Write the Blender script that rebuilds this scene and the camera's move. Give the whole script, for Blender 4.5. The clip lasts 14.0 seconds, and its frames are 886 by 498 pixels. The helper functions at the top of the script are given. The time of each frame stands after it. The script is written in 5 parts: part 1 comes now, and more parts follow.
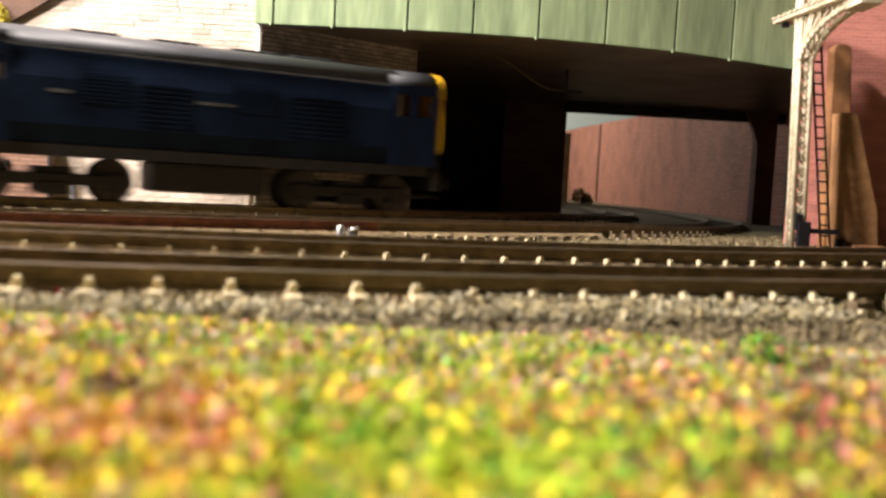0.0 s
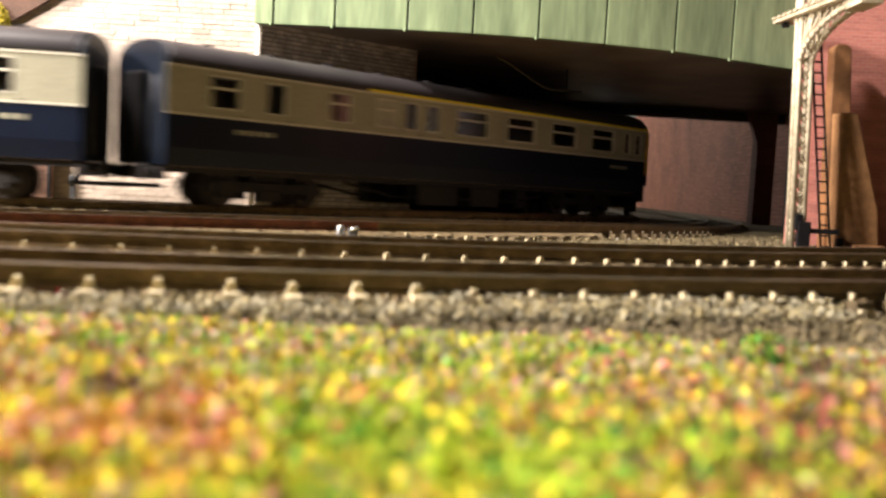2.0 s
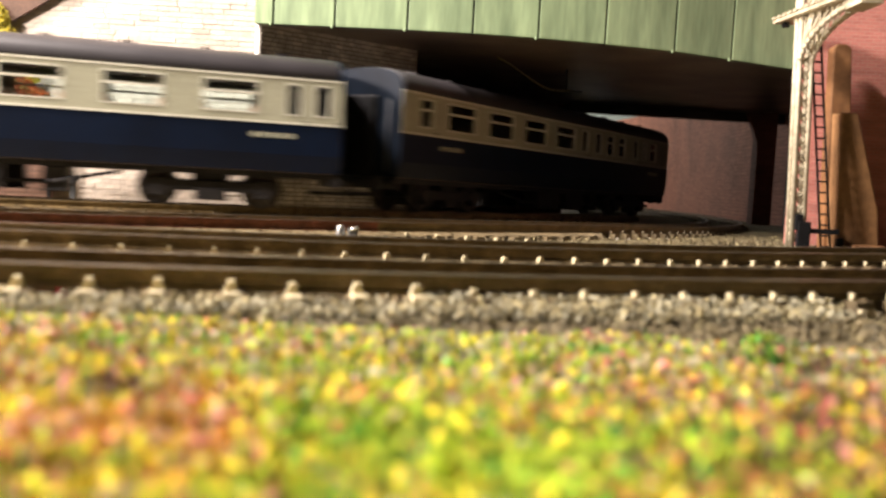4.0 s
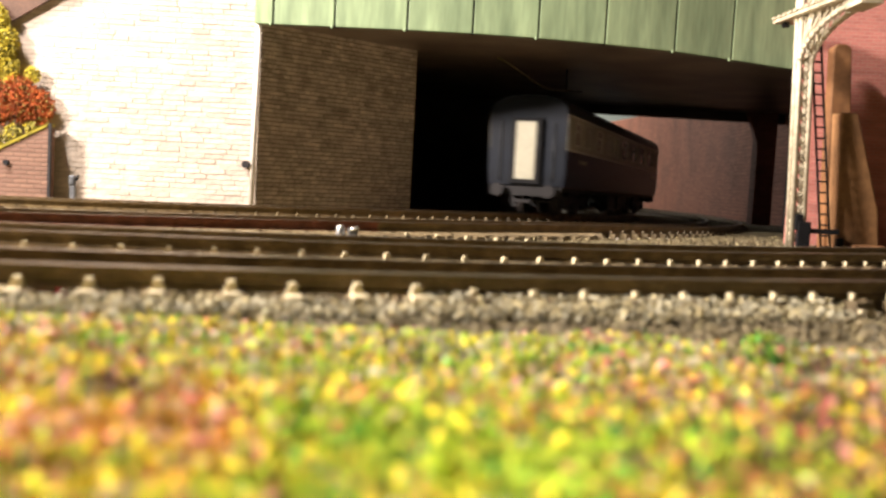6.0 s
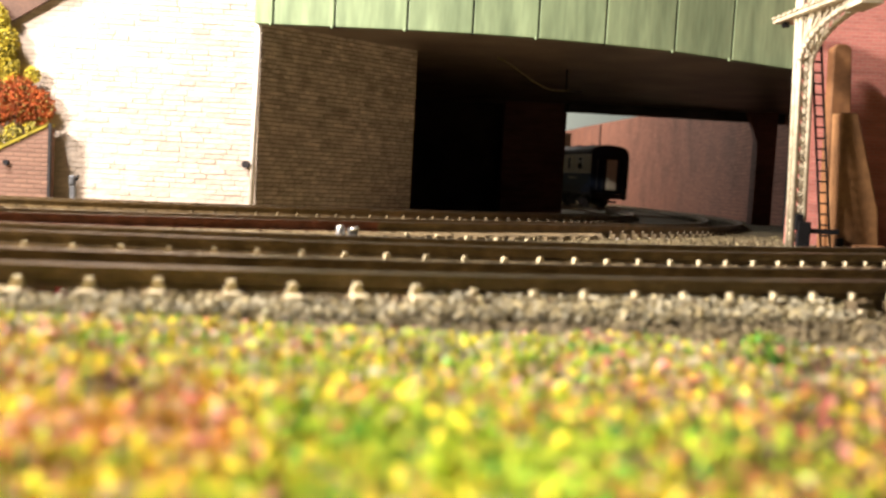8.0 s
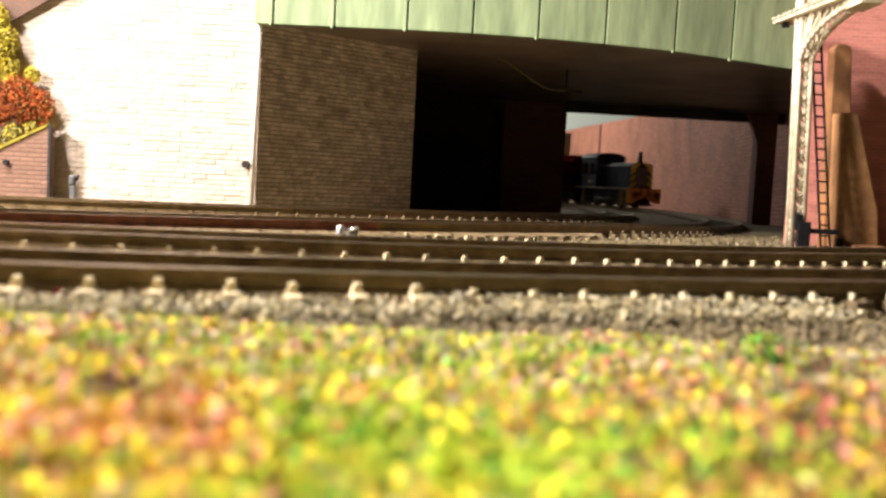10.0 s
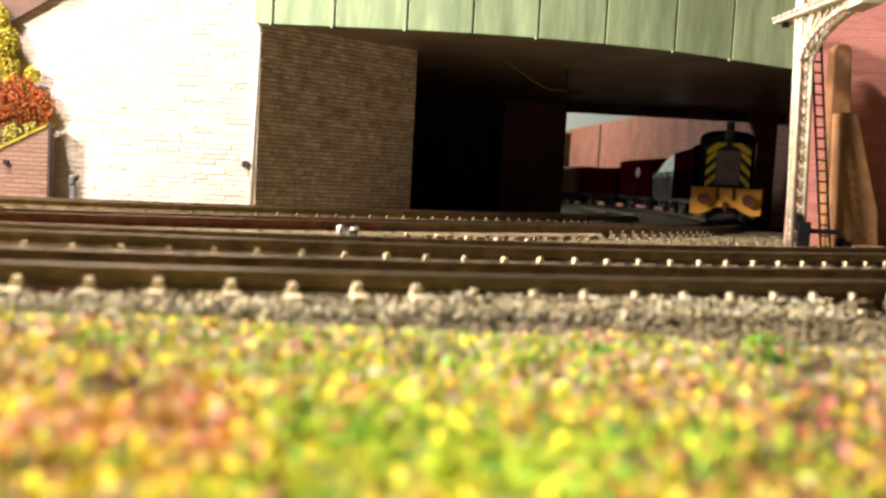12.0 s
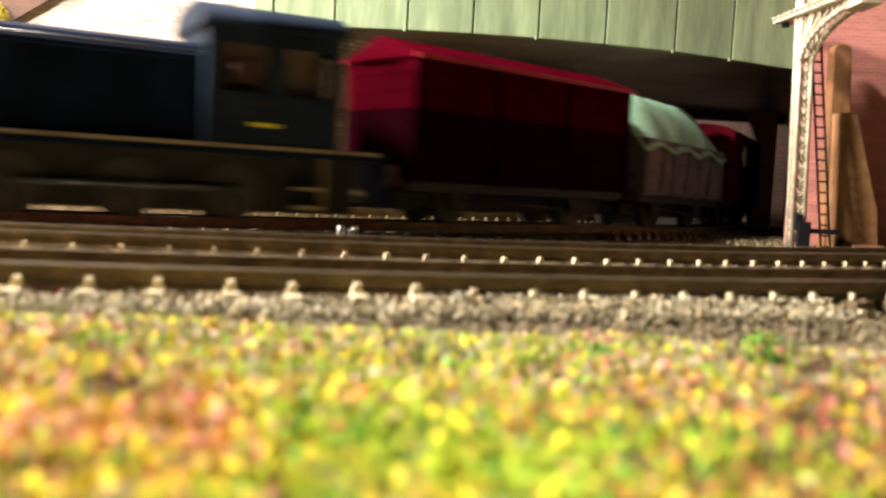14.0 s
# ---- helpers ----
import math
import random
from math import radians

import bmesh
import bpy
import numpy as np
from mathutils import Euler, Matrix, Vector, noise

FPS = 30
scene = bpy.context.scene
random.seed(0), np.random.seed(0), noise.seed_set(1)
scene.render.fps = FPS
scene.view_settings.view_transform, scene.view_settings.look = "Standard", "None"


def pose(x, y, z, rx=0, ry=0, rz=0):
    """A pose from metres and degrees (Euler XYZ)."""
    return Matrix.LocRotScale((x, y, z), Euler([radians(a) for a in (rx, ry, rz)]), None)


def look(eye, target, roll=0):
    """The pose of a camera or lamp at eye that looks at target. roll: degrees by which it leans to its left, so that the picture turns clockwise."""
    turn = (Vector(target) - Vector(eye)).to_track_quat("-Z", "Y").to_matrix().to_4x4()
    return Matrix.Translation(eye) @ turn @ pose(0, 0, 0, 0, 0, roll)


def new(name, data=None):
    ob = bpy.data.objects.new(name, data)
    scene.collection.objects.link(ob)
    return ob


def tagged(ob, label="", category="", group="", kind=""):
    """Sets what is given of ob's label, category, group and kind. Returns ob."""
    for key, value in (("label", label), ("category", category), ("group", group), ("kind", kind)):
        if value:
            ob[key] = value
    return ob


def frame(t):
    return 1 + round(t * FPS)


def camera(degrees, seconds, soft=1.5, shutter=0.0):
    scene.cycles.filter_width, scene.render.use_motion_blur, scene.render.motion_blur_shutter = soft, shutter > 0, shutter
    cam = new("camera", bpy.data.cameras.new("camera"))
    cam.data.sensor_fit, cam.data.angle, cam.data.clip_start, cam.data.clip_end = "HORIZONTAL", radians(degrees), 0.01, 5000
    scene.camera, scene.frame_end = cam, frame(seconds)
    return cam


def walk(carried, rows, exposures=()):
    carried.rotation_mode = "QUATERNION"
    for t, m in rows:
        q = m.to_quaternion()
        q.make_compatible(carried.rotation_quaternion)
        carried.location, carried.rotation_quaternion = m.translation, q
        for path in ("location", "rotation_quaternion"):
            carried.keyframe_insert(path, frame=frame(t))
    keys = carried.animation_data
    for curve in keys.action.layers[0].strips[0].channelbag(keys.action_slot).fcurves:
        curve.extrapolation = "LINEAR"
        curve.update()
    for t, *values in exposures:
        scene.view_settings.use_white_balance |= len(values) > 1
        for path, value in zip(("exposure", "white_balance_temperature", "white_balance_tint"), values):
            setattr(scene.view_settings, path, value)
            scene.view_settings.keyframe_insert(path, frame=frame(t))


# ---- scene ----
# A model railway, 1:76: every length below is in millimetres of the model and turned into metres by M.
M = 0.001
FOV = 52.9
EYE = (0.0, 0.0, 13.8)
cam = camera(FOV, 14.0, soft=2.7, shutter=0.7)
cam_pose = pose(EYE[0] * M, EYE[1] * M, EYE[2] * M, 90 - 4.14, 0, 0) @ pose(0, 0, 0, 0, 0, 3.0)
walk(cam, [(0.0, cam_pose), (14.0, cam_pose)],
     exposures=[(0.0, -0.19), (3.0, -0.17), (5.5, -0.10), (7.5, -0.02), (10.5, 0.10), (14.0, 0.08)])
cam.data.dof.use_dof = True
cam.data.dof.focus_distance = 0.37
cam.data.dof.aperture_fstop = 33.0

# ---- light: a bench lamp over the layout, a dim room around it ----
world = bpy.data.worlds.new("room")
scene.world = world
world.use_nodes = True
world.node_tree.nodes["Background"].inputs[0].default_value = (0.85, 0.9, 1.0, 1)
world.node_tree.nodes["Background"].inputs[1].default_value = 0.02


def lamp(name, eye, target, watts, size, colour):
    data = bpy.data.lights.new(name, "AREA")
    data.energy, data.size, data.color = watts, size, colour
    data.shape = "DISK"
    ob = new(name, data)
    ob.matrix_world = look([c * M for c in eye], [c * M for c in target])
    return ob


lamp("bench_lamp", (-425, 55, 240), (-60, 300, 30), 7.2, 0.06, (1.0, 0.87, 0.80))
lamp("overhead_lamp", (-270, 190, 410), (-70, 240, 0), 8.0, 0.06, (1.0, 0.87, 0.80))
room = bpy.data.lights.new("room_lamp", "POINT")
room.energy, room.shadow_soft_size, room.color = 7.6, 0.05, (1.0, 0.89, 0.82)
new("room_lamp", room).location = (-0.10, 1.42, 0.30)
# ---- materials ----
def mat(name, rgb, rough=0.6, metal=0.0, vary=0.25, scale=120.0, bump=0.0, spec=0.4, second=None, fine=900.0, island=0.0, stretch=1.0):
    """A surface with two scales of variation (metres), optional second colour for stains, optional relief."""
    m = bpy.data.materials.new(name)
    m.use_nodes = True
    n, l = m.node_tree.nodes, m.node_tree.links
    b = n["Principled BSDF"]
    b.inputs["Roughness"].default_value, b.inputs["Metallic"].default_value = rough, metal
    b.inputs["Specular IOR Level"].default_value = spec
    tc = n.new("ShaderNodeTexCoord")
    big = n.new("ShaderNodeTexNoise")
    big.inputs["Scale"].default_value, big.inputs["Detail"].default_value = scale, 6
    sm = n.new("ShaderNodeTexNoise")
    sm.inputs["Scale"].default_value, sm.inputs["Detail"].default_value = fine, 3
    mp = n.new("ShaderNodeMapping")
    mp.inputs["Scale"].default_value = (1, 1, stretch)
    l.new(tc.outputs["Object"], mp.inputs["Vector"])
    l.new(mp.outputs["Vector"], big.inputs["Vector"]), l.new(mp.outputs["Vector"], sm.inputs["Vector"])
    ramp = n.new("ShaderNodeValToRGB")
    dark = [c * (1 - vary) for c in rgb]
    lite = [min(1, c * (1 + vary)) for c in rgb]
    if second:
        dark = second
    ramp.color_ramp.elements[0].color, ramp.color_ramp.elements[0].position = (*dark, 1), 0.32
    ramp.color_ramp.elements[1].color, ramp.color_ramp.elements[1].position = (*lite, 1), 0.68
    l.new(big.outputs["Fac"], ramp.inputs["Fac"])
    mix = n.new("ShaderNodeMix")
    mix.data_type, mix.blend_type = "RGBA", "OVERLAY"
    mix.inputs["Factor"].default_value = 0.35
    l.new(ramp.outputs["Color"], mix.inputs["A"]), l.new(sm.outputs["Fac"], mix.inputs["B"])
    out = mix.outputs["Result"]
    if island:
        info = n.new("ShaderNodeObjectInfo")
        geo = n.new("ShaderNodeNewGeometry")
        add = n.new("ShaderNodeMath")
        add.operation = "ADD"
        l.new(info.outputs["Random"], add.inputs[0]), l.new(geo.outputs["Random Per Island"], add.inputs[1])
        fr = n.new("ShaderNodeMath")
        fr.operation = "FRACT"
        l.new(add.outputs[0], fr.inputs[0])
        mr = n.new("ShaderNodeMapRange")
        mr.inputs["To Min"].default_value, mr.inputs["To Max"].default_value = 1 - island, 1 + island
        l.new(fr.outputs[0], mr.inputs["Value"])
        hv = n.new("ShaderNodeHueSaturation")
        l.new(mr.outputs[0], hv.inputs["Value"]), l.new(out, hv.inputs["Color"])
        out = hv.outputs["Color"]
    l.new(out, b.inputs["Base Color"])
    if bump:
        bp = n.new("ShaderNodeBump")
        bp.inputs["Strength"].default_value, bp.inputs["Distance"].default_value = bump, 0.0004
        l.new(sm.outputs["Fac"], bp.inputs["Height"])
        l.new(bp.outputs["Normal"], b.inputs["Normal"])
    return m


def brick_mat(name, one, two, mortar, w, h, gap, rough=0.8, bump=0.35, dirt=(0.1, 0.08, 0.06), dirt_amount=0.3):
    """Printed and embossed brick card: courses h metres high."""
    m = bpy.data.materials.new(name)
    m.use_nodes = True
    n, l = m.node_tree.nodes, m.node_tree.links
    b = n["Principled BSDF"]
    b.inputs["Roughness"].default_value = rough
    b.inputs["Specular IOR Level"].default_value = 0.25
    uv = n.new("ShaderNodeUVMap")
    warp = n.new("ShaderNodeTexNoise")
    warp.inputs["Scale"].default_value = 260
    tc = n.new("ShaderNodeTexCoord")
    l.new(tc.outputs["Object"], warp.inputs["Vector"])
    vm = n.new("ShaderNodeVectorMath")
    vm.operation = "MULTIPLY_ADD"
    vm.inputs[1].default_value = (0.0006, 0.0006, 0)
    l.new(warp.outputs["Color"], vm.inputs[0]), l.new(uv.outputs["UV"], vm.inputs[2])
    br = n.new("ShaderNodeTexBrick")
    br.inputs["Scale"].default_value = 1.0
    br.inputs["Brick Width"].default_value, br.inputs["Row Height"].default_value = w, h
    br.inputs["Mortar Size"].default_value, br.inputs["Mortar Smooth"].default_value = gap, 0.6
    br.inputs["Bias"].default_value = 0.0
    br.inputs["Color1"].default_value, br.inputs["Color2"].default_value, br.inputs["Mortar"].default_value = (*one, 1), (*two, 1), (*mortar, 1)
    l.new(vm.outputs["Vector"], br.inputs["Vector"])
    big = n.new("ShaderNodeTexNoise")
    big.inputs["Scale"].default_value, big.inputs["Detail"].default_value = 28, 7
    l.new(tc.outputs["Object"], big.inputs["Vector"])
    rmp = n.new("ShaderNodeMapRange")
    rmp.inputs["From Min"].default_value, rmp.inputs["From Max"].default_value = 0.45, 0.8
    rmp.inputs["To Min"].default_value, rmp.inputs["To Max"].default_value = 0, dirt_amount
    l.new(big.outputs["Fac"], rmp.inputs["Value"])
    mix = n.new("ShaderNodeMix")
    mix.data_type = "RGBA"
    l.new(rmp.outputs[0], mix.inputs["Factor"])
    l.new(br.outputs["Color"], mix.inputs["A"])
    mix.inputs["B"].default_value = (*dirt, 1)
    # a second, patchier scale of fading along the courses
    st = n.new("ShaderNodeTexNoise")
    st.inputs["Scale"].default_value, st.inputs["Detail"].default_value = 1.0, 4
    mp = n.new("ShaderNodeMapping")
    mp.inputs["Scale"].default_value = (60, 420, 1)
    l.new(uv.outputs["UV"], mp.inputs["Vector"]), l.new(mp.outputs["Vector"], st.inputs["Vector"])
    mix2 = n.new("ShaderNodeMix")
    mix2.data_type, mix2.blend_type = "RGBA", "OVERLAY"
    mix2.inputs["Factor"].default_value = 0.45
    l.new(mix.outputs["Result"], mix2.inputs["A"]), l.new(st.outputs["Fac"], mix2.inputs["B"])
    l.new(mix2.outputs["Result"], b.inputs["Base Color"])
    inv = n.new("ShaderNodeMath")
    inv.operation = "SUBTRACT"
    inv.inputs[0].default_value = 1
    l.new(br.outputs["Fac"], inv.inputs[1])
    bp = n.new("ShaderNodeBump")
    bp.inputs["Strength"].default_value, bp.inputs["Distance"].default_value = bump, 0.0005
    l.new(inv.outputs[0], bp.inputs["Height"])
    l.new(bp.outputs["Normal"], b.inputs["Normal"])
    return m


def glass_mat(name, tint=(0.9, 0.95, 0.95)):
    m = bpy.data.materials.new(name)
    m.use_nodes = True
    n, l = m.node_tree.nodes, m.node_tree.links
    n.remove(n["Principled BSDF"])
    tr = n.new("ShaderNodeBsdfTransparent")
    tr.inputs[0].default_value = (*tint, 1)
    gl = n.new("ShaderNodeBsdfGlossy")
    gl.inputs["Roughness"].default_value = 0.08
    fr = n.new("ShaderNodeFresnel")
    fr.inputs["IOR"].default_value = 1.4
    mx = n.new("ShaderNodeMixShader")
    l.new(fr.outputs[0], mx.inputs[0]), l.new(tr.outputs[0], mx.inputs[1]), l.new(gl.outputs[0], mx.inputs[2])
    l.new(mx.outputs[0], n["Material Output"].inputs[0])
    return m


M_BALLAST = mat("ballast_glue", (0.135, 0.108, 0.05), 0.9, vary=0.5, scale=300, bump=0.6, fine=2200)
M_STONE = mat("ballast_stone", (0.25, 0.21, 0.105), 0.85, vary=0.3, scale=500, fine=3000, island=0.5)
M_SLEEPER = mat("sleeper_plastic", (0.125, 0.092, 0.045), 0.6, vary=0.3, scale=350, island=0.25)
# both end colours are pale to carry lamplight and glints on brown plastic
M_SLEEPER_END = mat("sleeper_end_lit", (0.52, 0.45, 0.28), 0.6, vary=0.25, scale=600, island=0.25)
M_SLEEPER_WHITE = mat("sleeper_end_glint", (0.78, 0.74, 0.60), 0.6, vary=0.15, scale=600, island=0.2)
M_RAIL = mat("rail_rust", (0.17, 0.118, 0.052), 0.5, 0.3, vary=0.35, scale=250)
M_RAIL_RED = mat("rail_red_rust", (0.20, 0.072, 0.042), 0.6, 0.1, vary=0.35, scale=250)
M_RAIL_TOP = mat("rail_top", (0.30, 0.26, 0.2), 0.35, 0.9, vary=0.2, scale=400)
M_CREAM_BRICK = brick_mat("cream_brick_card", (0.54, 0.46, 0.38), (0.50, 0.42, 0.35), (0.36, 0.30, 0.25), 0.0115, 0.00172, 0.00018, dirt=(0.42, 0.34, 0.28), dirt_amount=0.3)
M_RED_BRICK = brick_mat("red_brick_card", (0.54, 0.20, 0.16), (0.46, 0.165, 0.135), (0.50, 0.26, 0.21), 0.0030, 0.00115, 0.0002, dirt=(0.36, 0.16, 0.12), dirt_amount=0.4, bump=0.25)
M_BROWN_BRICK = brick_mat("brown_brick_card", (0.20, 0.115, 0.08), (0.16, 0.09, 0.065), (0.14, 0.085, 0.06), 0.0050, 0.0016, 0.0004, dirt=(0.14, 0.1, 0.07), dirt_amount=0.5)
M_GREEN = mat("girder_green", (0.225, 0.295, 0.165), 0.4, vary=0.2, scale=130, bump=0.12, second=(0.15, 0.205, 0.115), fine=700, stretch=0.12)
M_SOFFIT = mat("soffit_brown", (0.17, 0.13, 0.105), 0.4, vary=0.4, scale=40)
M_DARK = mat("tunnel_dark", (0.05, 0.036, 0.036), 0.9, vary=0.4, scale=40)
M_WHITE_METAL = mat("cream_lattice_paint", (0.58, 0.52, 0.38), 0.5, vary=0.2, scale=200, second=(0.42, 0.36, 0.25))
M_BLACK = mat("black_paint", (0.008, 0.008, 0.009), 0.6, vary=0.4, scale=200, spec=0.2)
M_WOOD = mat("stained_wood", (0.19, 0.09, 0.035), 0.7, vary=0.4, scale=90, bump=0.2, fine=500)
M_ROOM = mat("room_wall", (0.22, 0.21, 0.19), 0.9, vary=0.05, scale=2)
M_BACK = mat("pale_backdrop", (0.62, 0.74, 0.68), 0.9, vary=0.06, scale=6)
M_PIPE = mat("pale_pipe", (0.7, 0.66, 0.58), 0.5, vary=0.15, scale=200)
M_GREY_METAL = mat("grey_metal", (0.10, 0.105, 0.11), 0.45, 0.3, vary=0.4, scale=250)
M_SILVER = mat("bare_metal", (0.75, 0.75, 0.72), 0.25, 0.9, vary=0.1, scale=300)
M_BLUE = mat("rail_blue", (0.0018, 0.0055, 0.0165), 0.35, vary=0.25, scale=80, spec=0.3)
M_BLUE_DIRTY = mat("rail_blue_weathered", (0.006, 0.012, 0.028), 0.6, vary=0.4, scale=60, spec=0.06)
M_BAND = mat("pearl_grey", (0.33, 0.325, 0.235), 0.4, vary=0.08, scale=60)
M_BAND_LINE = mat("white_lining", (0.6, 0.58, 0.48), 0.4, vary=0.05, scale=60)
M_YELLOW = mat("warning_yellow", (0.85, 0.50, 0.02), 0.4, vary=0.12, scale=90)
M_LEMON = mat("stripe_yellow", (0.85, 0.72, 0.06), 0.4, vary=0.08, scale=90)
M_ROOF = mat("coach_roof_grey", (0.028, 0.025, 0.027), 0.55, vary=0.25, scale=60)
M_LOCO_ROOF = mat("loco_roof_grey", (0.03, 0.033, 0.038), 0.55, vary=0.3, scale=60)
M_UNDER = mat("underframe_black", (0.012, 0.010, 0.010), 0.6, vary=0.4, scale=150)
M_WHEEL = mat("wheel_steel", (0.05, 0.042, 0.038), 0.5, 0.3, vary=0.3, scale=300)
M_GANG = mat("gangway_board", (0.55, 0.53, 0.40), 0.5, vary=0.06, scale=80)
M_SEAT = mat("seat_moulding", (0.52, 0.32, 0.22), 0.6, vary=0.2, scale=120)
M_LINER = mat("ceiling_lining", (0.42, 0.36, 0.28), 0.7, vary=0.1, scale=120)
M_INNER = mat("interior_brown", (0.28, 0.20, 0.155), 0.7, vary=0.3, scale=120)
M_GLASS = glass_mat("window_glass")
M_FROST = mat("frosted_window", (0.36, 0.36, 0.28), 0.35, vary=0.08, scale=100)
M_ORANGE = mat("buffer_beam_orange", (0.80, 0.40, 0.05), 0.45, vary=0.12, scale=120)
M_STRIPE_BLACK = mat("stripe_black", (0.03, 0.03, 0.028), 0.5, vary=0.3, scale=120)
M_GRILLE = mat("radiator_grey", (0.20, 0.20, 0.21), 0.45, 0.2, vary=0.2, scale=200)
M_BUFFER = mat("buffer_oxide", (0.12, 0.035, 0.02), 0.5, vary=0.3, scale=200)
M_CAB_BLUE = mat("cab_grey_blue", (0.016, 0.026, 0.042), 0.6, vary=0.3, scale=90, spec=0.08)
M_CRIMSON = mat("wagon_crimson", (0.045, 0.0010, 0.0045), 0.8, vary=0.2, scale=90, spec=0.0)
# near-black maroon for the lower planks of the crimson wagon
M_LOW_MAROON = mat("wagon_low_maroon", (0.012, 0.001, 0.003), 0.8, vary=0.3, scale=90, spec=0.0)
M_MAROON = mat("wagon_maroon", (0.06, 0.003, 0.008), 0.8, vary=0.25, scale=90, spec=0.0)
M_SHEET = mat("green_tarpaulin", (0.24, 0.44, 0.30), 0.6, vary=0.18, scale=70, bump=0.2)
M_WAGON_GREY = mat("wagon_grey", (0.13, 0.11, 0.12), 0.8, vary=0.25, scale=120, spec=0.05)
M_PINKGREY = mat("wagon_faded_pink", (0.22, 0.12, 0.12), 0.8, vary=0.2, scale=120, spec=0.05)
M_LEAF_RED = mat("autumn_red_foam", (0.32, 0.075, 0.015), 0.9, vary=0.4, scale=300, island=0.35)
M_LEAF_YEL = mat("autumn_yellow_foam", (0.40, 0.33, 0.03), 0.9, vary=0.4, scale=300, island=0.5)
M_LEAF_OLIVE = mat("autumn_olive_foam", (0.22, 0.20, 0.05), 0.9, vary=0.4, scale=300, island=0.5)
M_TWIG = mat("twig_brown", (0.10, 0.06, 0.035), 0.9, vary=0.3, scale=300)
M_FLOCK = [mat("flock_" + nm, c, 0.9, vary=0.3, scale=400, island=0.45) for nm, c in (
    ("yellow", (0.74, 0.60, 0.04)), ("lime", (0.36, 0.47, 0.03)), ("green", (0.08, 0.30, 0.03)), ("orange", (0.52, 0.27, 0.05)),
    ("pink", (0.60, 0.32, 0.25)), ("straw", (0.52, 0.42, 0.22)), ("brown", (0.14, 0.09, 0.045)), ("red", (0.42, 0.09, 0.08)))]
M_TURF = mat("turf_base", (0.20, 0.16, 0.07), 0.95, vary=0.5, scale=160, bump=0.5, second=(0.16, 0.17, 0.05), fine=1800)
M_DARK_RED = brick_mat("dark_red_brick", (0.22, 0.10, 0.08), (0.18, 0.08, 0.065), (0.15, 0.09, 0.075), 0.0034, 0.0013, 0.0002, dirt=(0.03, 0.02, 0.02), dirt_amount=0.6)
M_RED_BRICK_FAR = brick_mat("brown_red_brick_card", (0.53, 0.235, 0.155), (0.46, 0.195, 0.13), (0.31, 0.145, 0.10), 0.0065, 0.0028, 0.0004, dirt=(0.12, 0.07, 0.06), dirt_amount=0.55)
M_WIRE = mat("olive_wire", (0.16, 0.14, 0.06), 0.6, vary=0.2, scale=200)
M_WOOD_DARK = mat("dark_timber", (0.07, 0.035, 0.02), 0.7, vary=0.4, scale=120, bump=0.2)
M_WOOD_LIGHT = mat("dusty_wood", (0.24, 0.125, 0.05), 0.75, vary=0.3, scale=70, bump=0.2, fine=500, second=(0.15, 0.075, 0.03))
M_STONE_PALE = mat("pale_ballast_stone", (0.34, 0.29, 0.16), 0.85, vary=0.3, scale=500, fine=3000, island=0.4)
M_STONE_DARK = mat("dark_ballast_stone", (0.125, 0.10, 0.052), 0.85, vary=0.35, scale=500, fine=3000, island=0.5)
M_STONE_GREY = mat("grey_ballast_stone", (0.34, 0.315, 0.215), 0.85, vary=0.3, scale=500, fine=3000, island=0.45)
M_CAB_BLUE_DARK = mat("end_blue_grey", (0.005, 0.009, 0.017), 0.45, vary=0.3, scale=90, spec=0.2)
M_WINDSCREEN = mat("dark_windscreen", (0.03, 0.035, 0.05), 0.08, vary=0.2, scale=90, spec=0.6)
M_FOOT = mat("dusty_tan_paint", (0.30, 0.24, 0.13), 0.5, vary=0.3, scale=90)
M_CRIMSON_EDGE = mat("lit_eave_and_peg_red", (0.30, 0.01, 0.02), 0.5, vary=0.15, scale=90)
# darker copy of the cream card: the deck's shade is in its colour
M_SHADE_BRICK = brick_mat("shaded_brick_card", (0.16, 0.13, 0.105), (0.13, 0.105, 0.085), (0.12, 0.095, 0.08), 0.0078, 0.00172, 0.00026, dirt=(0.2, 0.15, 0.11), dirt_amount=0.5)
M_CREAM_STONE = mat("cream_stone_course", (0.50, 0.43, 0.355), 0.85, vary=0.14, scale=160, bump=0.35, fine=900, island=0.16)
M_BUFF_STONE = mat("buff_stone_course", (0.48, 0.42, 0.34), 0.9, vary=0.25, scale=160, bump=0.5, fine=900, island=0.22)
M_POST = mat("tan_board", (0.42, 0.34, 0.22), 0.8, vary=0.2, scale=60)
# ---- building tools ----
def box(bm, x0, x1, y0, y1, z0, z1, m=None, mi=0):
    """A box in mm, optionally moved by matrix m (mm)."""
    vs = [bm.verts.new((m @ Vector(c) if m else Vector(c)) * M) for c in
          ((x0, y0, z0), (x1, y0, z0), (x1, y1, z0), (x0, y1, z0), (x0, y0, z1), (x1, y0, z1), (x1, y1, z1), (x0, y1, z1))]
    for f in ((3, 2, 1, 0), (4, 5, 6, 7), (0, 1, 5, 4), (1, 2, 6, 5), (2, 3, 7, 6), (3, 0, 4, 7)):
        bm.faces.new([vs[i] for i in f]).material_index = mi
    return bm


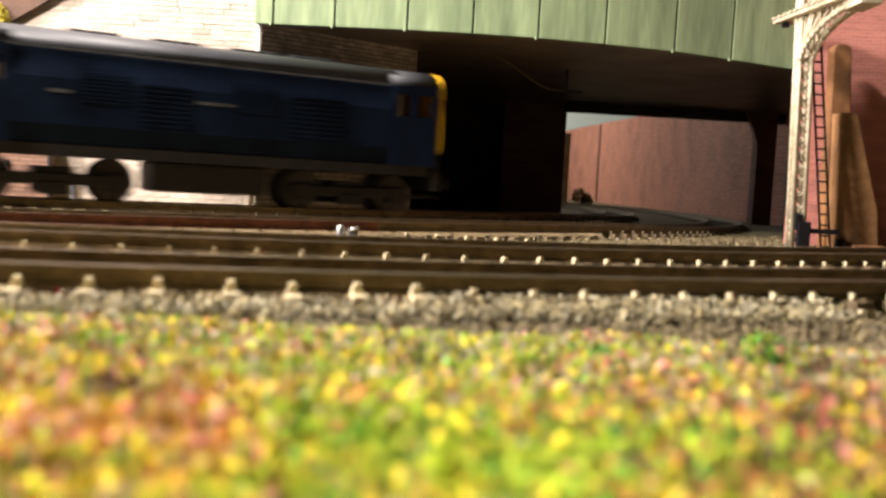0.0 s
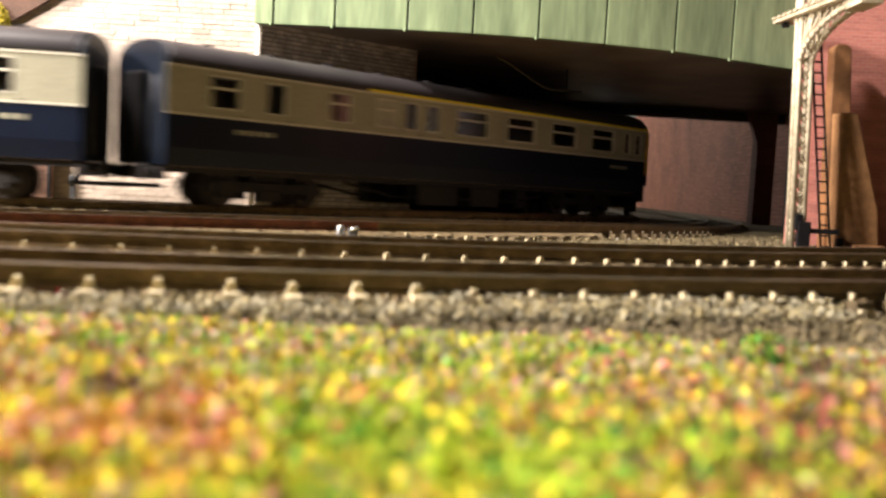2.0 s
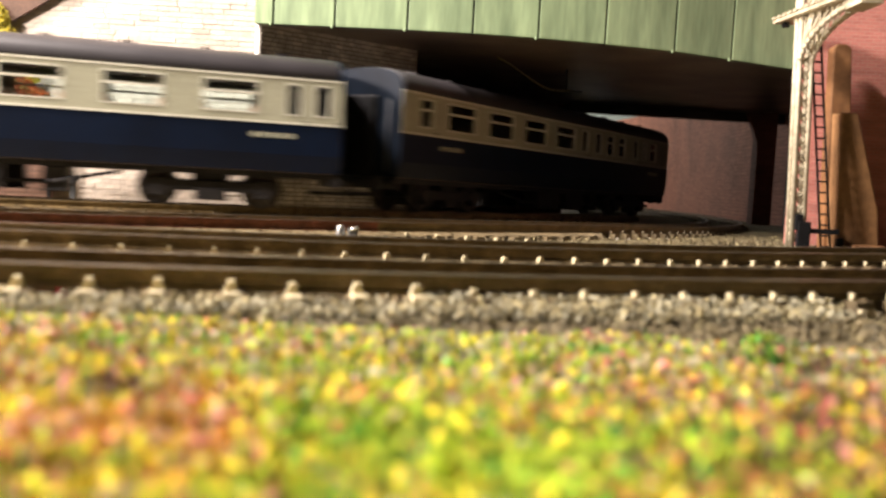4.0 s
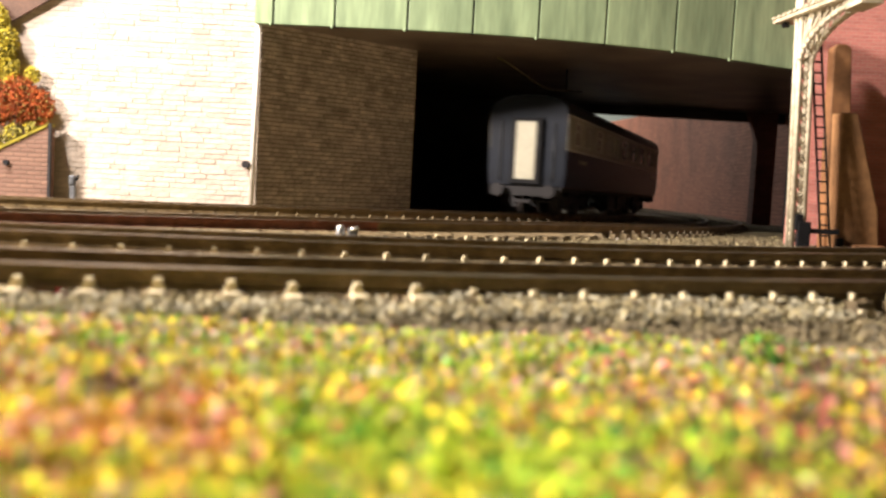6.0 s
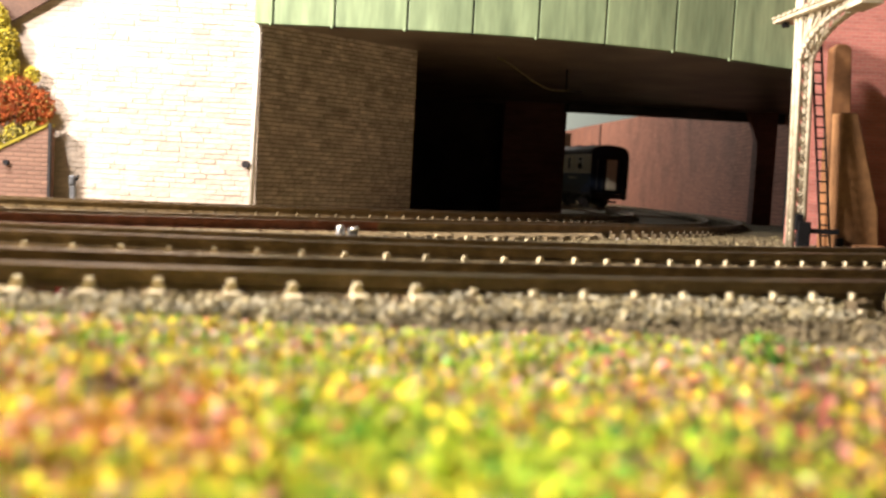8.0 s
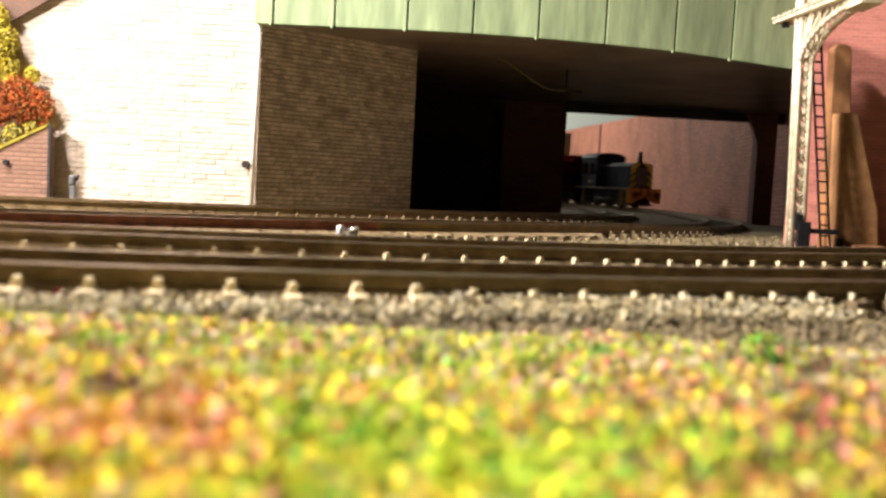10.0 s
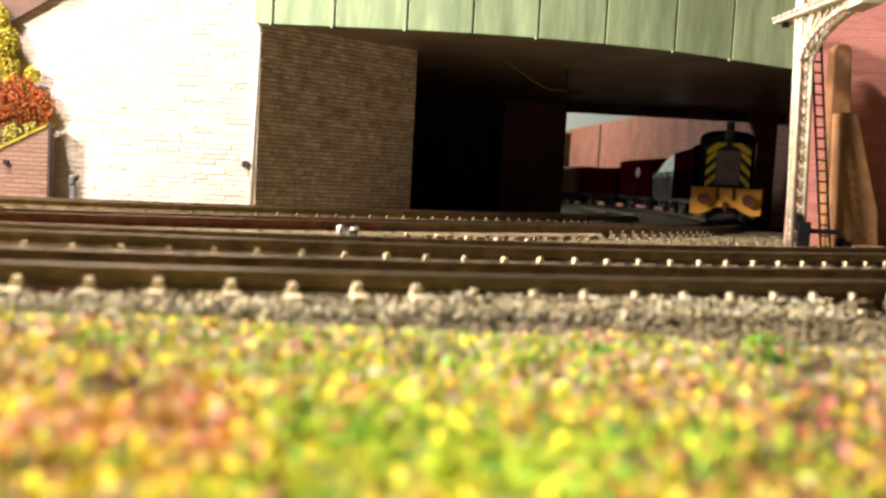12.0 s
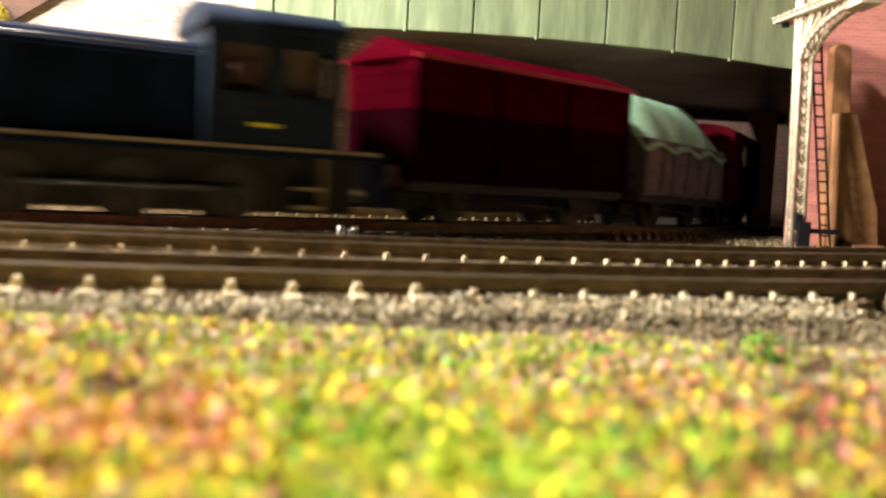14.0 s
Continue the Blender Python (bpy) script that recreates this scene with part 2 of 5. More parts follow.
def cyl(bm, a, b, r, n=12, r2=None, mi=0):
    """A rod from a to b (mm)."""
    a, b = Vector(a), Vector(b)
    q = (b - a).to_track_quat("Z", "Y")
    r2 = r if r2 is None else r2
    ra, rb = [], []
    for i in range(n):
        c = Vector((math.cos(2 * math.pi * i / n), math.sin(2 * math.pi * i / n), 0))
        ra.append(bm.verts.new((a + q @ (c * r)) * M))
        rb.append(bm.verts.new((b + q @ (c * r2)) * M))
    for i in range(n):
        f = bm.faces.new((ra[i], ra[(i + 1) % n], rb[(i + 1) % n], rb[i]))
        f.smooth, f.material_index = True, mi
    bm.faces.new(ra[::-1]).material_index = mi
    bm.faces.new(rb).material_index = mi
    return bm


def prism(bm, outline, x0, x1, axis="x", mi=0, smooth=False):
    """An outline of (a, b) swept along an axis (mm)."""
    def at(u, p):
        return Vector({"x": (u, p[0], p[1]), "y": (p[0], u, p[1]), "z": (p[0], p[1], u)}[axis]) * M
    A = [bm.verts.new(at(x0, p)) for p in outline]
    B = [bm.verts.new(at(x1, p)) for p in outline]
    k = len(outline)
    for i in range(k):
        f = bm.faces.new((A[i], A[(i + 1) % k], B[(i + 1) % k], B[i]))
        f.material_index, f.smooth = mi, smooth
    bm.faces.new(A[::-1]).material_index = mi
    bm.faces.new(B).material_index = mi
    return bm


def mesh_of(name, bm, mats, fix=True):
    if fix:
        bmesh.ops.recalc_face_normals(bm, faces=bm.faces)
    me = bpy.data.meshes.new(name)
    bm.to_mesh(me)
    bm.free()
    for m in (mats if isinstance(mats, (list, tuple)) else [mats]):
        me.materials.append(m)
    return me


def part(name, bm, mats, parent=None, label="", bevel=0.0, fix=True):
    ob = new(name, mesh_of(name, bm, mats, fix))
    if parent:
        ob.parent = parent
    if label:
        ob["label"] = label
    if bevel:
        b = ob.modifiers.new("bevel", "BEVEL")
        b.width, b.segments, b.limit_method = bevel * M, 2, "ANGLE"
    return ob


def thing(name, label, category, group="", kind="", at=None):
    ob = new(name)
    ob.empty_display_size = 0.01
    if at is not None:
        ob.matrix_world = at
    return tagged(ob, label, category, group, kind)


def wall_uv(me):
    """UVs in metres: along the wall and up."""
    uv = me.uv_layers.new(name="UVMap")
    for p in me.polygons:
        nrm = p.normal
        t = Vector((-nrm.y, nrm.x, 0))
        t = t.normalized() if t.length > 0.1 else Vector((1, 0, 0))
        for li in p.loop_indices:
            co = me.vertices[me.loops[li].vertex_index].co
            uv.data[li].uv = (co.dot(t) + 1.0, co.z + 1.0) if abs(nrm.z) < 0.9 else (co.x + 1.0, co.y + 1.0)


def wall(name, pts, z0, z1, thick, mats, label="", side=1):
    """A wall along the polyline pts (mm), thick to the left of its run (side 1) or right (-1). z1 may be a list."""
    bm = bmesh.new()
    k = len(pts)
    tops = z1 if isinstance(z1, (list, tuple)) else [z1] * k
    P = [Vector((p[0], p[1])) for p in pts]
    offs = []
    for i in range(k):
        d = (P[min(i + 1, k - 1)] - P[max(i - 1, 0)]).normalized()
        offs.append(Vector((-d.y, d.x)) * thick * side)
    rows = []
    for i in range(k):
        a, b = P[i], P[i] + offs[i]
        rows.append([bm.verts.new(Vector((q.x, q.y, z)) * M) for q, z in ((a, z0), (a, tops[i]), (b, tops[i]), (b, z0))])
    for i in range(k - 1):
        for j in range(4):
            bm.faces.new((rows[i][j], rows[i + 1][j], rows[i + 1][(j + 1) % 4], rows[i][(j + 1) % 4]))
    bm.faces.new(rows[0]), bm.faces.new(rows[-1][::-1])
    ob = part(name, bm, mats)
    wall_uv(ob.data)
    return tagged(ob, label, "wall", "", "structure")


# ---- the lines of the tracks ----
O = Vector((-277.0, 655.0))
N = Vector((-142.0, 596.0))


def fall(x):
    """The tracks dip slightly as they pass under the bridge."""
    u = min(1.0, max(0.0, (x - 20) / 120))
    return -DIP * u * u * (3 - 2 * u)


DIP = 1.6


class Line:
    """A straight (s below 0), an arc round a centre, a straight, a second arc, a straight back; s in mm."""
    def __init__(self, c, r, bend, run, r2):
        self.c, self.r, self.bend, self.run, self.r2 = c, r, bend, run, r2

    def at(self, s, off=0.0):
        th = s / self.r
        if th < 0:
            return self.c + Vector((s, -self.r - off)), 0.0
        if th <= self.bend:
            return self.c + Vector((math.sin(th), -math.cos(th))) * (self.r + off), th
        th = self.bend
        p = self.c + Vector((math.sin(th), -math.cos(th))) * self.r
        h = Vector((math.cos(th), math.sin(th)))
        nrm = Vector((math.sin(th), -math.cos(th)))
        rest = s - th * self.r
        if rest <= self.run:
            return p + h * rest + nrm * off, th
        q = p + h * self.run - nrm * self.r2
        th2 = th + (rest - self.run) / self.r2
        if th2 > math.pi:
            return q + Vector((-(th2 - math.pi) * self.r2, self.r2 + off)), math.pi
        return q + Vector((math.sin(th2), -math.cos(th2))) * (self.r2 + off), th2


LINE_BACK = Line(O, 397.0, radians(87), 66.0, 437.0)
LINE_FRONT = Line(Vector((-308.5, 648.2)), 488.1, radians(83.4), 82.0, 511.0)
LINE_NEAR = Line(N, 497.0, radians(70), 60.0, 900.0)
LINE_MID = Line(N, 446.0, radians(60), 60.0, 2000.0)
# ---- ground and room ----
def build_setting():
    bm = bmesh.new()
    box(bm, -3600, 3600, -1500, 2500, -40, -2.2)
    tagged(part("ground", bm, M_BALLAST), "dark brown glued ballast on the layout's baseboard", "ground", "", "structure")
    bm = bmesh.new()
    box(bm, -3600, 3600, 1750, 1760, -40, 900)
    tagged(part("backdrop", bm, M_BACK), "pale green-white painted backdrop board", "backdrop", "", "structure")
    # room shell
    for nm, b in (("wall_west", (-3610, -3600, -1500, 2500, -40, 1600)), ("wall_east", (3600, 3610, -1500, 2500, -40, 1600)),
                  ("wall_south", (-3600, 3600, -1510, -1500, -40, 1600)), ("wall_north", (-3600, 3600, 2500, 2510, -40, 1600)),
                  ("ceiling", (-3610, 3610, -1510, 2510, 1600, 1610))):
        bm = bmesh.new()
        box(bm, *b)
        tagged(part(nm, bm, M_ROOM), "plain dim grey room surface", "wall", "", "structure")


# dusty: x range of sleepers with extra pale end pieces, painted as lamp-lit
def track(line, s0, s1, pitch, label, rusty=(0, 0), chair=1, dips=False, dusty=(0, 0), sunk_to=-9999):
    t = thing("track", label, "track", "railway tracks")
    k = int((s1 - s0) / pitch)
    me = None
    for i in range(k):
        s = s0 + i * pitch
        p, th = line.at(s)
        if me is None:
            bm = bmesh.new()
            box(bm, -1.6, 1.6, -13.4, 13.4, -2.2, 0.0)
            for y in (-13.6, 13.6):
                w = 1.7 if chair else 0.9
                prism(bm, [(-w, -2.2), (w, -2.2), (w * 0.76, -1.0 if chair else -1.2), (-w * 0.76, -1.0 if chair else -1.2)], y - 0.4, y + 0.4, "y", mi=1)
            for g in (-9.1, 9.1):
                for d in (-1.9, 1.9):
                    tall = 1.0 if d * g > 0 else 0.8
                    prism(bm, [(-0.6, 0), (0.6, 0), (0.35, tall), (-0.35, tall)], g + d - 0.45, g + d + 0.45, "y", mi=chair)
            me = mesh_of("sleeper", bm, [M_SLEEPER, M_SLEEPER_END if chair else M_SLEEPER_WHITE])
            bm = bmesh.new()
            box(bm, -1.6, 1.6, -13.4, 13.4, -2.2, -1.0)
            sunk = mesh_of("sleeper", bm, [M_SLEEPER])
            bm = bmesh.new()
            bm.from_mesh(me)
            prism(bm, [(-1.3, -1.8), (1.3, -1.8), (0.9, 0.3), (-0.9, 0.3)], -14.6, -11.6, "y", mi=1)
            prism(bm, [(-0.8, 0.0), (0.8, 0.0), (0.4, 1.5), (-0.4, 1.5)], -11.9, -10.7, "y", mi=1)
            bare = mesh_of("sleeper", bm, [M_SLEEPER, M_SLEEPER_END])
        ob = new("sleeper", bare if dusty[0] < p.x < dusty[1] else sunk if p.x < sunk_to else me)
        ob.parent = t
        ob.matrix_basis = pose(p.x * M, p.y * M, (random.uniform(-0.1, 0.1) + (fall(p.x) if dips else 0)) * M, 0, 0, math.degrees(th) + random.uniform(-1.5, 1.5))
    for off in (-9.1, 9.1):
        bm = bmesh.new()
        prof = ((-1.1, 0.05), (1.1, 0.05), (1.1, 0.4), (0.35, 0.7), (0.35, 1.9), (0.75, 2.1), (0.75, 2.7), (-0.75, 2.7), (-0.75, 2.1), (-0.35, 1.9), (-0.35, 0.7), (-1.1, 0.4))
        n = max(2, int((s1 - s0) / 8))
        rows = []
        for i in range(n + 1):
            s = s0 + (s1 - s0) * i / n
            lower = fall(line.at(s)[0].x) if dips else 0
            rows.append([bm.verts.new(Vector((*line.at(s, off + a)[0], z + lower)) * M) for a, z in prof])
        for i in range(n):
            for j in range(12):
                f = bm.faces.new((rows[i][j], rows[i + 1][j], rows[i + 1][(j + 1) % 12], rows[i][(j + 1) % 12]))
                f.material_index = 1 if j == 6 else (2 if off > 0 and rusty[0] < s0 + (s1 - s0) * i / n < rusty[1] else 0)
        part("rail", bm, [M_RAIL, M_RAIL_TOP, M_RAIL_RED], t)
    return t


def build_tracks():
    track(LINE_BACK, -600, 2800, 7.3, "curved model track on brown sleepers, passing under the bridge", chair=0, dips=True)
    track(LINE_FRONT, -400, 3000, 7.3, "curved model track with a rust-red stretch of rail", rusty=(205, 300), chair=0, dips=True, sunk_to=46)
    track(LINE_NEAR, -300, 520, 7.3, "model track with pale sleeper ends beside the flowering verge", dusty=(-80, -2))
    track(LINE_MID, -300, 470, 7.3, "rusty model siding track between two running lines")


def slab(pts, z0, z1):
    """A flat plate over the outline pts, from z0 to z1."""
    bm = bmesh.new()
    prism(bm, pts, z0, z1, "z")
    return bm


def build_walls():
    wall("wall_cream", [(-1100, 346), (-330, 346), (-75.2, 351.5)], -3, 190, 10, M_CREAM_BRICK, "sunlit cream brick retaining wall beside the bridge")
    wall("wall_abutment", [(-74.2, 352.5), (-16.0, 404)], -3, 74, 10, M_SHADE_BRICK, "buff brick bridge abutment under the deck, shade put into its colour")
    wall("wall_tunnel", [(-16.0, 405), (-26, 470), (-30, 640)], -3, 74, 8, M_DARK, "near-black inner side wall under the bridge")
    wall("wall_tunnel_end", [(-30, 632), (40, 632)], -3, 74, 8, M_DARK, "near-black end wall under the bridge")
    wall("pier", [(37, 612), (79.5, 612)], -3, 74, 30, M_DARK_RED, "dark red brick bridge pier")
    wall("wall_return", [(121.5, 308), (170, 445), (221, 584)], -3, 74, 10, M_DARK, "near-black side wall under the bridge", side=-1)
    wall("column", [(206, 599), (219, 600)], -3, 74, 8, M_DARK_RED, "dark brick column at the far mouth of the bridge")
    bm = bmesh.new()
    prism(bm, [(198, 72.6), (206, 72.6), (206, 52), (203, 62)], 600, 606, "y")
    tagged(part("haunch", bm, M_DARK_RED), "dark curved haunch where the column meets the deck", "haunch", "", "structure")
    wall("wall_right", [(116.8, 301), (152, 299), (200, 352), (300, 620)], -3, 210, 6, M_RED_BRICK, "pink-red brick retaining wall behind the signal")
    # added out of view: keeps the front lamps off the far wall
    wall("wall_bridge_top", [(-420, 656), (-46, 656), (76, 656), (78, 618), (228, 618)], 78, 310, 6, M_DARK_RED, "unseen plain dark brick wall added behind the bridge to block lamplight")
    wall("wall_far", [(227, 586), (227, 640), (230, 719), (240, 836), (248, 960), (248, 1173), (242, 1440), (236, 1560), (214, 1730)], -3, [116] * 6 + [124, 127, 126], 12, M_RED_BRICK_FAR, "long weathered brown-red brick retaining wall", side=-1)
    bm = bmesh.new()
    cyl(bm, (241, 1432, 0), (241, 1432, 122), 1.1)
    tagged(part("drain_pipe", bm, M_UNDER), "dark drain pipe on the far brick wall", "pipe")
    bm = bmesh.new()
    box(bm, 130, 136, 1000, 1003, -2.2, 78)
    tagged(part("end_board", bm, M_POST, None, "", 0.5), "narrow tan end board beyond the bridge", "board")
    foliage("far_bush", "small dark green bush at the foot of the far wall", [((150, 1000, 9, 9), 0.6), ((158, 1003, 5, 7), 0.4)], (M_LEAF_OLIVE, M_UNDER), 350, 1.6, (152, 1000, -2), "bush", 0.8)
    bm = bmesh.new()
    cyl(bm, (-76.2, 349.4, -2), (-75.6, 349.6, 80), 1.0)
    cyl(bm, (-78.6, 350.4, 17.5), (-78.6, 347.6, 17.5), 1.5, mi=1)
    tagged(part("corner_pipe", bm, [M_PIPE, M_UNDER]), "pale corner pipe with a small grey fitting", "pipe")


# plan points of the girder's face and the height of its lower edge
GIRDER = [(-77, 346, 71.6), (-69.5, 345.7, 71.6), (-45.8, 344.4, 71.6), (-18, 343.6, 71.7), (7, 343.8, 71.7), (32.2, 346, 71.6), (58.6, 350, 71.3), (87, 355.5, 70.8), (111, 360.5, 69.5), (141, 366, 67.5)]


def plate(bm, quads):
    """A plate from four plan corners, each with its own lower height, up to the top."""
    lo = [bm.verts.new(Vector((x, y, z)) * M) for x, y, z in quads]
    hi = [bm.verts.new(Vector((x, y, 135)) * M) for x, y, z in quads]
    bm.faces.new(lo[::-1]), bm.faces.new(hi)
    for i in range(4):
        bm.faces.new((lo[i], lo[(i + 1) % 4], hi[(i + 1) % 4], hi[i]))


def build_bridge():
    g = thing("bridge", "green panelled plate girder bridge with dark soffit", "bridge")
    for i in range(len(GIRDER) - 1):
        a, b = Vector(GIRDER[i]), Vector(GIRDER[i + 1])
        d = (b - a).normalized()
        nn = Vector((-d.y, d.x, 0)).normalized()
        # plates butt with a narrow gap and a dark backing strip behind the joint
        a2, b2 = a + d * 0.42, b - d * 0.42
        bm = bmesh.new()
        plate(bm, [a2, b2, b2 + nn * 3, a2 + nn * 3])
        part("girder_panel", bm, M_GREEN, g, bevel=0.15)
        bm = bmesh.new()
        plate(bm, [b - d * 1.5 + nn * 1.1, b + d * 1.5 + nn * 1.1, b + d * 1.5 + nn * 3.3, b - d * 1.5 + nn * 3.3])
        part("joint_strip", bm, M_BLACK, g)
        if i in (0, 1, 2, 4, 6, 7):
            bm = bmesh.new()
            cyl(bm, (b.x - 0.9, b.y - 0.2, b.z + 0.3), (b.x - 0.9, b.y - 0.2, b.z - 0.9), 0.55, 8)
            part("paint_drip", bm, M_GREEN, g)
    back = [(232, 612), (79, 601), (79, 652), (-45, 652), (-71.5, 355)]
    front = [(x, y + 3.2) for x, y, z in GIRDER] + [(160, 374)]
    part("soffit", slab(front + back, 72.8, 77), M_SOFFIT, g, "dark brown underside of the deck")
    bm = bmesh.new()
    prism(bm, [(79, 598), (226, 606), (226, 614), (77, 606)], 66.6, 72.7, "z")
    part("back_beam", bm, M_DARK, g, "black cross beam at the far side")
    bm = bmesh.new()
    prism(bm, [(79, 598), (226, 606), (226, 614), (77, 606)], 77.2, 96, "z")
    part("rear_girder", bm, M_GREEN, g)
    bm = bmesh.new()
    prism(bm, [(48, 438), (64, 440), (64, 441.6), (48, 439.6)], 62.0, 62.8, "z")
    cyl(bm, (56, 440, 62.4), (56, 440, 72.9), 0.5, 8)
    part("hanging_bracket", bm, M_BLACK, g, "black T-shaped bracket under the deck")
    last = None
    bm = bmesh.new()
    for i in range(15):
        u = i / 14
        p = Vector((20 + 36 * u, 410 + 16 * u, 72.6 - 11 * u - 7 * math.sin(math.pi * u) * u))
        if last is not None:
            cyl(bm, last, p, 0.35, 6)
        last = p
    part("hanging_wire", bm, M_WIRE, g, "olive wire sagging below the deck")


def foliage(name, label, centres, mats, n, size, trunk, category="bush", squash=0.4):
    """A clump of ragged foam leaves round several centres, on a forked stem."""
    t = thing(name, label, category)
    bm = bmesh.new()
    for (cx, cy, cz, r), share in centres:
        for _ in range(int(n * share)):
            d = Vector((random.gauss(0, 1), random.gauss(0, 1), random.gauss(0, 1))).normalized() * r * random.uniform(0.55, 1.08)
            d.y *= squash
            q = Euler((random.uniform(0, 6), random.uniform(0, 6), random.uniform(0, 6))).to_matrix()
            s = size * random.uniform(0.5, 1.4)
            mi = random.choices(range(len(mats)), [4, 2, 1][:len(mats)])[0]
            vs = [bm.verts.new((Vector((cx, cy, cz)) + d + q @ Vector(c) * s) * M) for c in ((1, 0, 0), (-0.6, 0.8, 0.1), (-0.5, -0.8, -0.1), (0.1, 0.2, 0.9))]
            for f in ((0, 1, 2), (0, 1, 3), (1, 2, 3), (2, 0, 3)):
                bm.faces.new([vs[j] for j in f]).material_index = mi
    part("crown", bm, list(mats), t)
    bm = bmesh.new()
    for (cx, cy, cz, r), _ in centres:
        cyl(bm, trunk, (cx, cy, cz), 0.9, 7, 0.35)
    part("stem", bm, M_TWIG, t)
    return t


def push_back(before, k):
    """Sets everything built since `before` k times as far away, at k times the size."""
    e = Vector(EYE) * M
    m = Matrix.Translation(e) @ Matrix.Scale(k, 4) @ Matrix.Translation(-e)
    for ob in scene.objects:
        if ob.name not in before and ob.type == "MESH":
            ob.data.transform(m)


def build_left():
    before = {o.name for o in scene.objects}
    # stepped wing wall with a sloping top, grass bank behind it
    bm = bmesh.new()
    prism(bm, [(-200, -3), (-143, -3), (-143, 27), (-160, 18), (-200, 3)], 319.5, 325, "y")
    w = part("wing_wall", bm, M_BROWN_BRICK)
    wall_uv(w.data)
    tagged(w, "low brown brick wing wall with a sloping top", "wall", "", "structure")
    bm = bmesh.new()
    prism(bm, [(-200, 3.1), (-160, 18.1), (-143, 27.1), (-143, 28), (-160, 19.2), (-200, 4.2)], 318.9, 325.4, "y")
    tagged(part("coping", bm, M_LEAF_YEL), "yellow-green mossy coping on the wing wall", "coping", "", "structure")
    bm = bmesh.new()
    box(bm, -142.9, -142.0, 319.2, 320.6, -3, 28.2)
    tagged(part("wall_edge", bm, M_UNDER), "dark edge strip at the end of the wing wall", "trim", "", "structure")
    bm = bmesh.new()
    cyl(bm, (-157.5, 319.7, 13.5), (-157.5, 318.2, 13.5), 1.0)
    tagged(part("drain_hole", bm, M_BLACK), "black drain spout in the wing wall", "drain")
    bm = bmesh.new()
    prism(bm, [(-200, -3), (-144, -3), (-144, 25), (-160, 16), (-200, 2)], 325.1, 326.5, "y")
    tagged(part("bank", bm, M_TURF), "grassy bank behind the wing wall", "bank", "", "structure")
    foliage("red_bush", "round rust-red autumn bush on the bank", [((-157, 324, 36, 8.6), 0.6), ((-149.5, 325, 34, 6.2), 0.3), ((-165, 323.5, 33, 8), 0.3)], (M_LEAF_RED, M_LEAF_RED, M_LEAF_OLIVE), 5600, 0.5, (-156, 322, 16))
    foliage("yellow_tree", "yellow-green autumn tree behind the red bush", [((-164.5, 324, 56, 8), 0.5), ((-162, 324.5, 48, 6), 0.4), ((-167, 324, 64, 7), 0.4), ((-151.5, 325, 45.5, 3), 0.1)], (M_LEAF_YEL, M_LEAF_YEL, M_LEAF_OLIVE), 4600, 0.55, (-165, 321, 12), "tree")
    foliage("bank_grass", "olive and yellow scrub at the foot of the bushes", [((-156, 320, 23.5, 3.6), 0.4), ((-163, 320, 20, 4), 0.4), ((-150, 321, 26.4, 2.2), 0.2)], (M_LEAF_OLIVE, M_LEAF_YEL), 700, 0.6, (-157, 322, 14))
    bm = bmesh.new()
    prism(bm, [(-190, 46), (-159.5, 64.6), (-147, 72.3), (-125, 86.5), (-190, 110)], 325.8, 327, "y")
    o = part("timber_board", bm, M_WOOD_DARK)
    tagged(o, "dark brown timber board above the bushes", "board", "", "structure")
    # grey ground signal stub
    g = thing("ground_signal", "small grey ground signal post beside the back track", "signal")
    x, y = -133, 318.0
    bm = bmesh.new()
    box(bm, x - 1.0, x + 1.0, y - 0.9, y + 0.9, -2.2, 6.5)
    part("post", bm, M_GREY_METAL, g, bevel=0.4)
    bm = bmesh.new()
    box(bm, x - 1.3, x + 1.0, y - 1.2, y + 1.0, 6.5, 10.2)
    part("head", bm, M_GREY_METAL, g, bevel=0.6)
    bm = bmesh.new()
    cyl(bm, (x + 1.3, y - 0.6, 8.4), (x + 2.2, y - 0.8, 10.4), 0.5, 8)
    part("arm", bm, M_BLACK, g)
    push_back(before, 1.065)


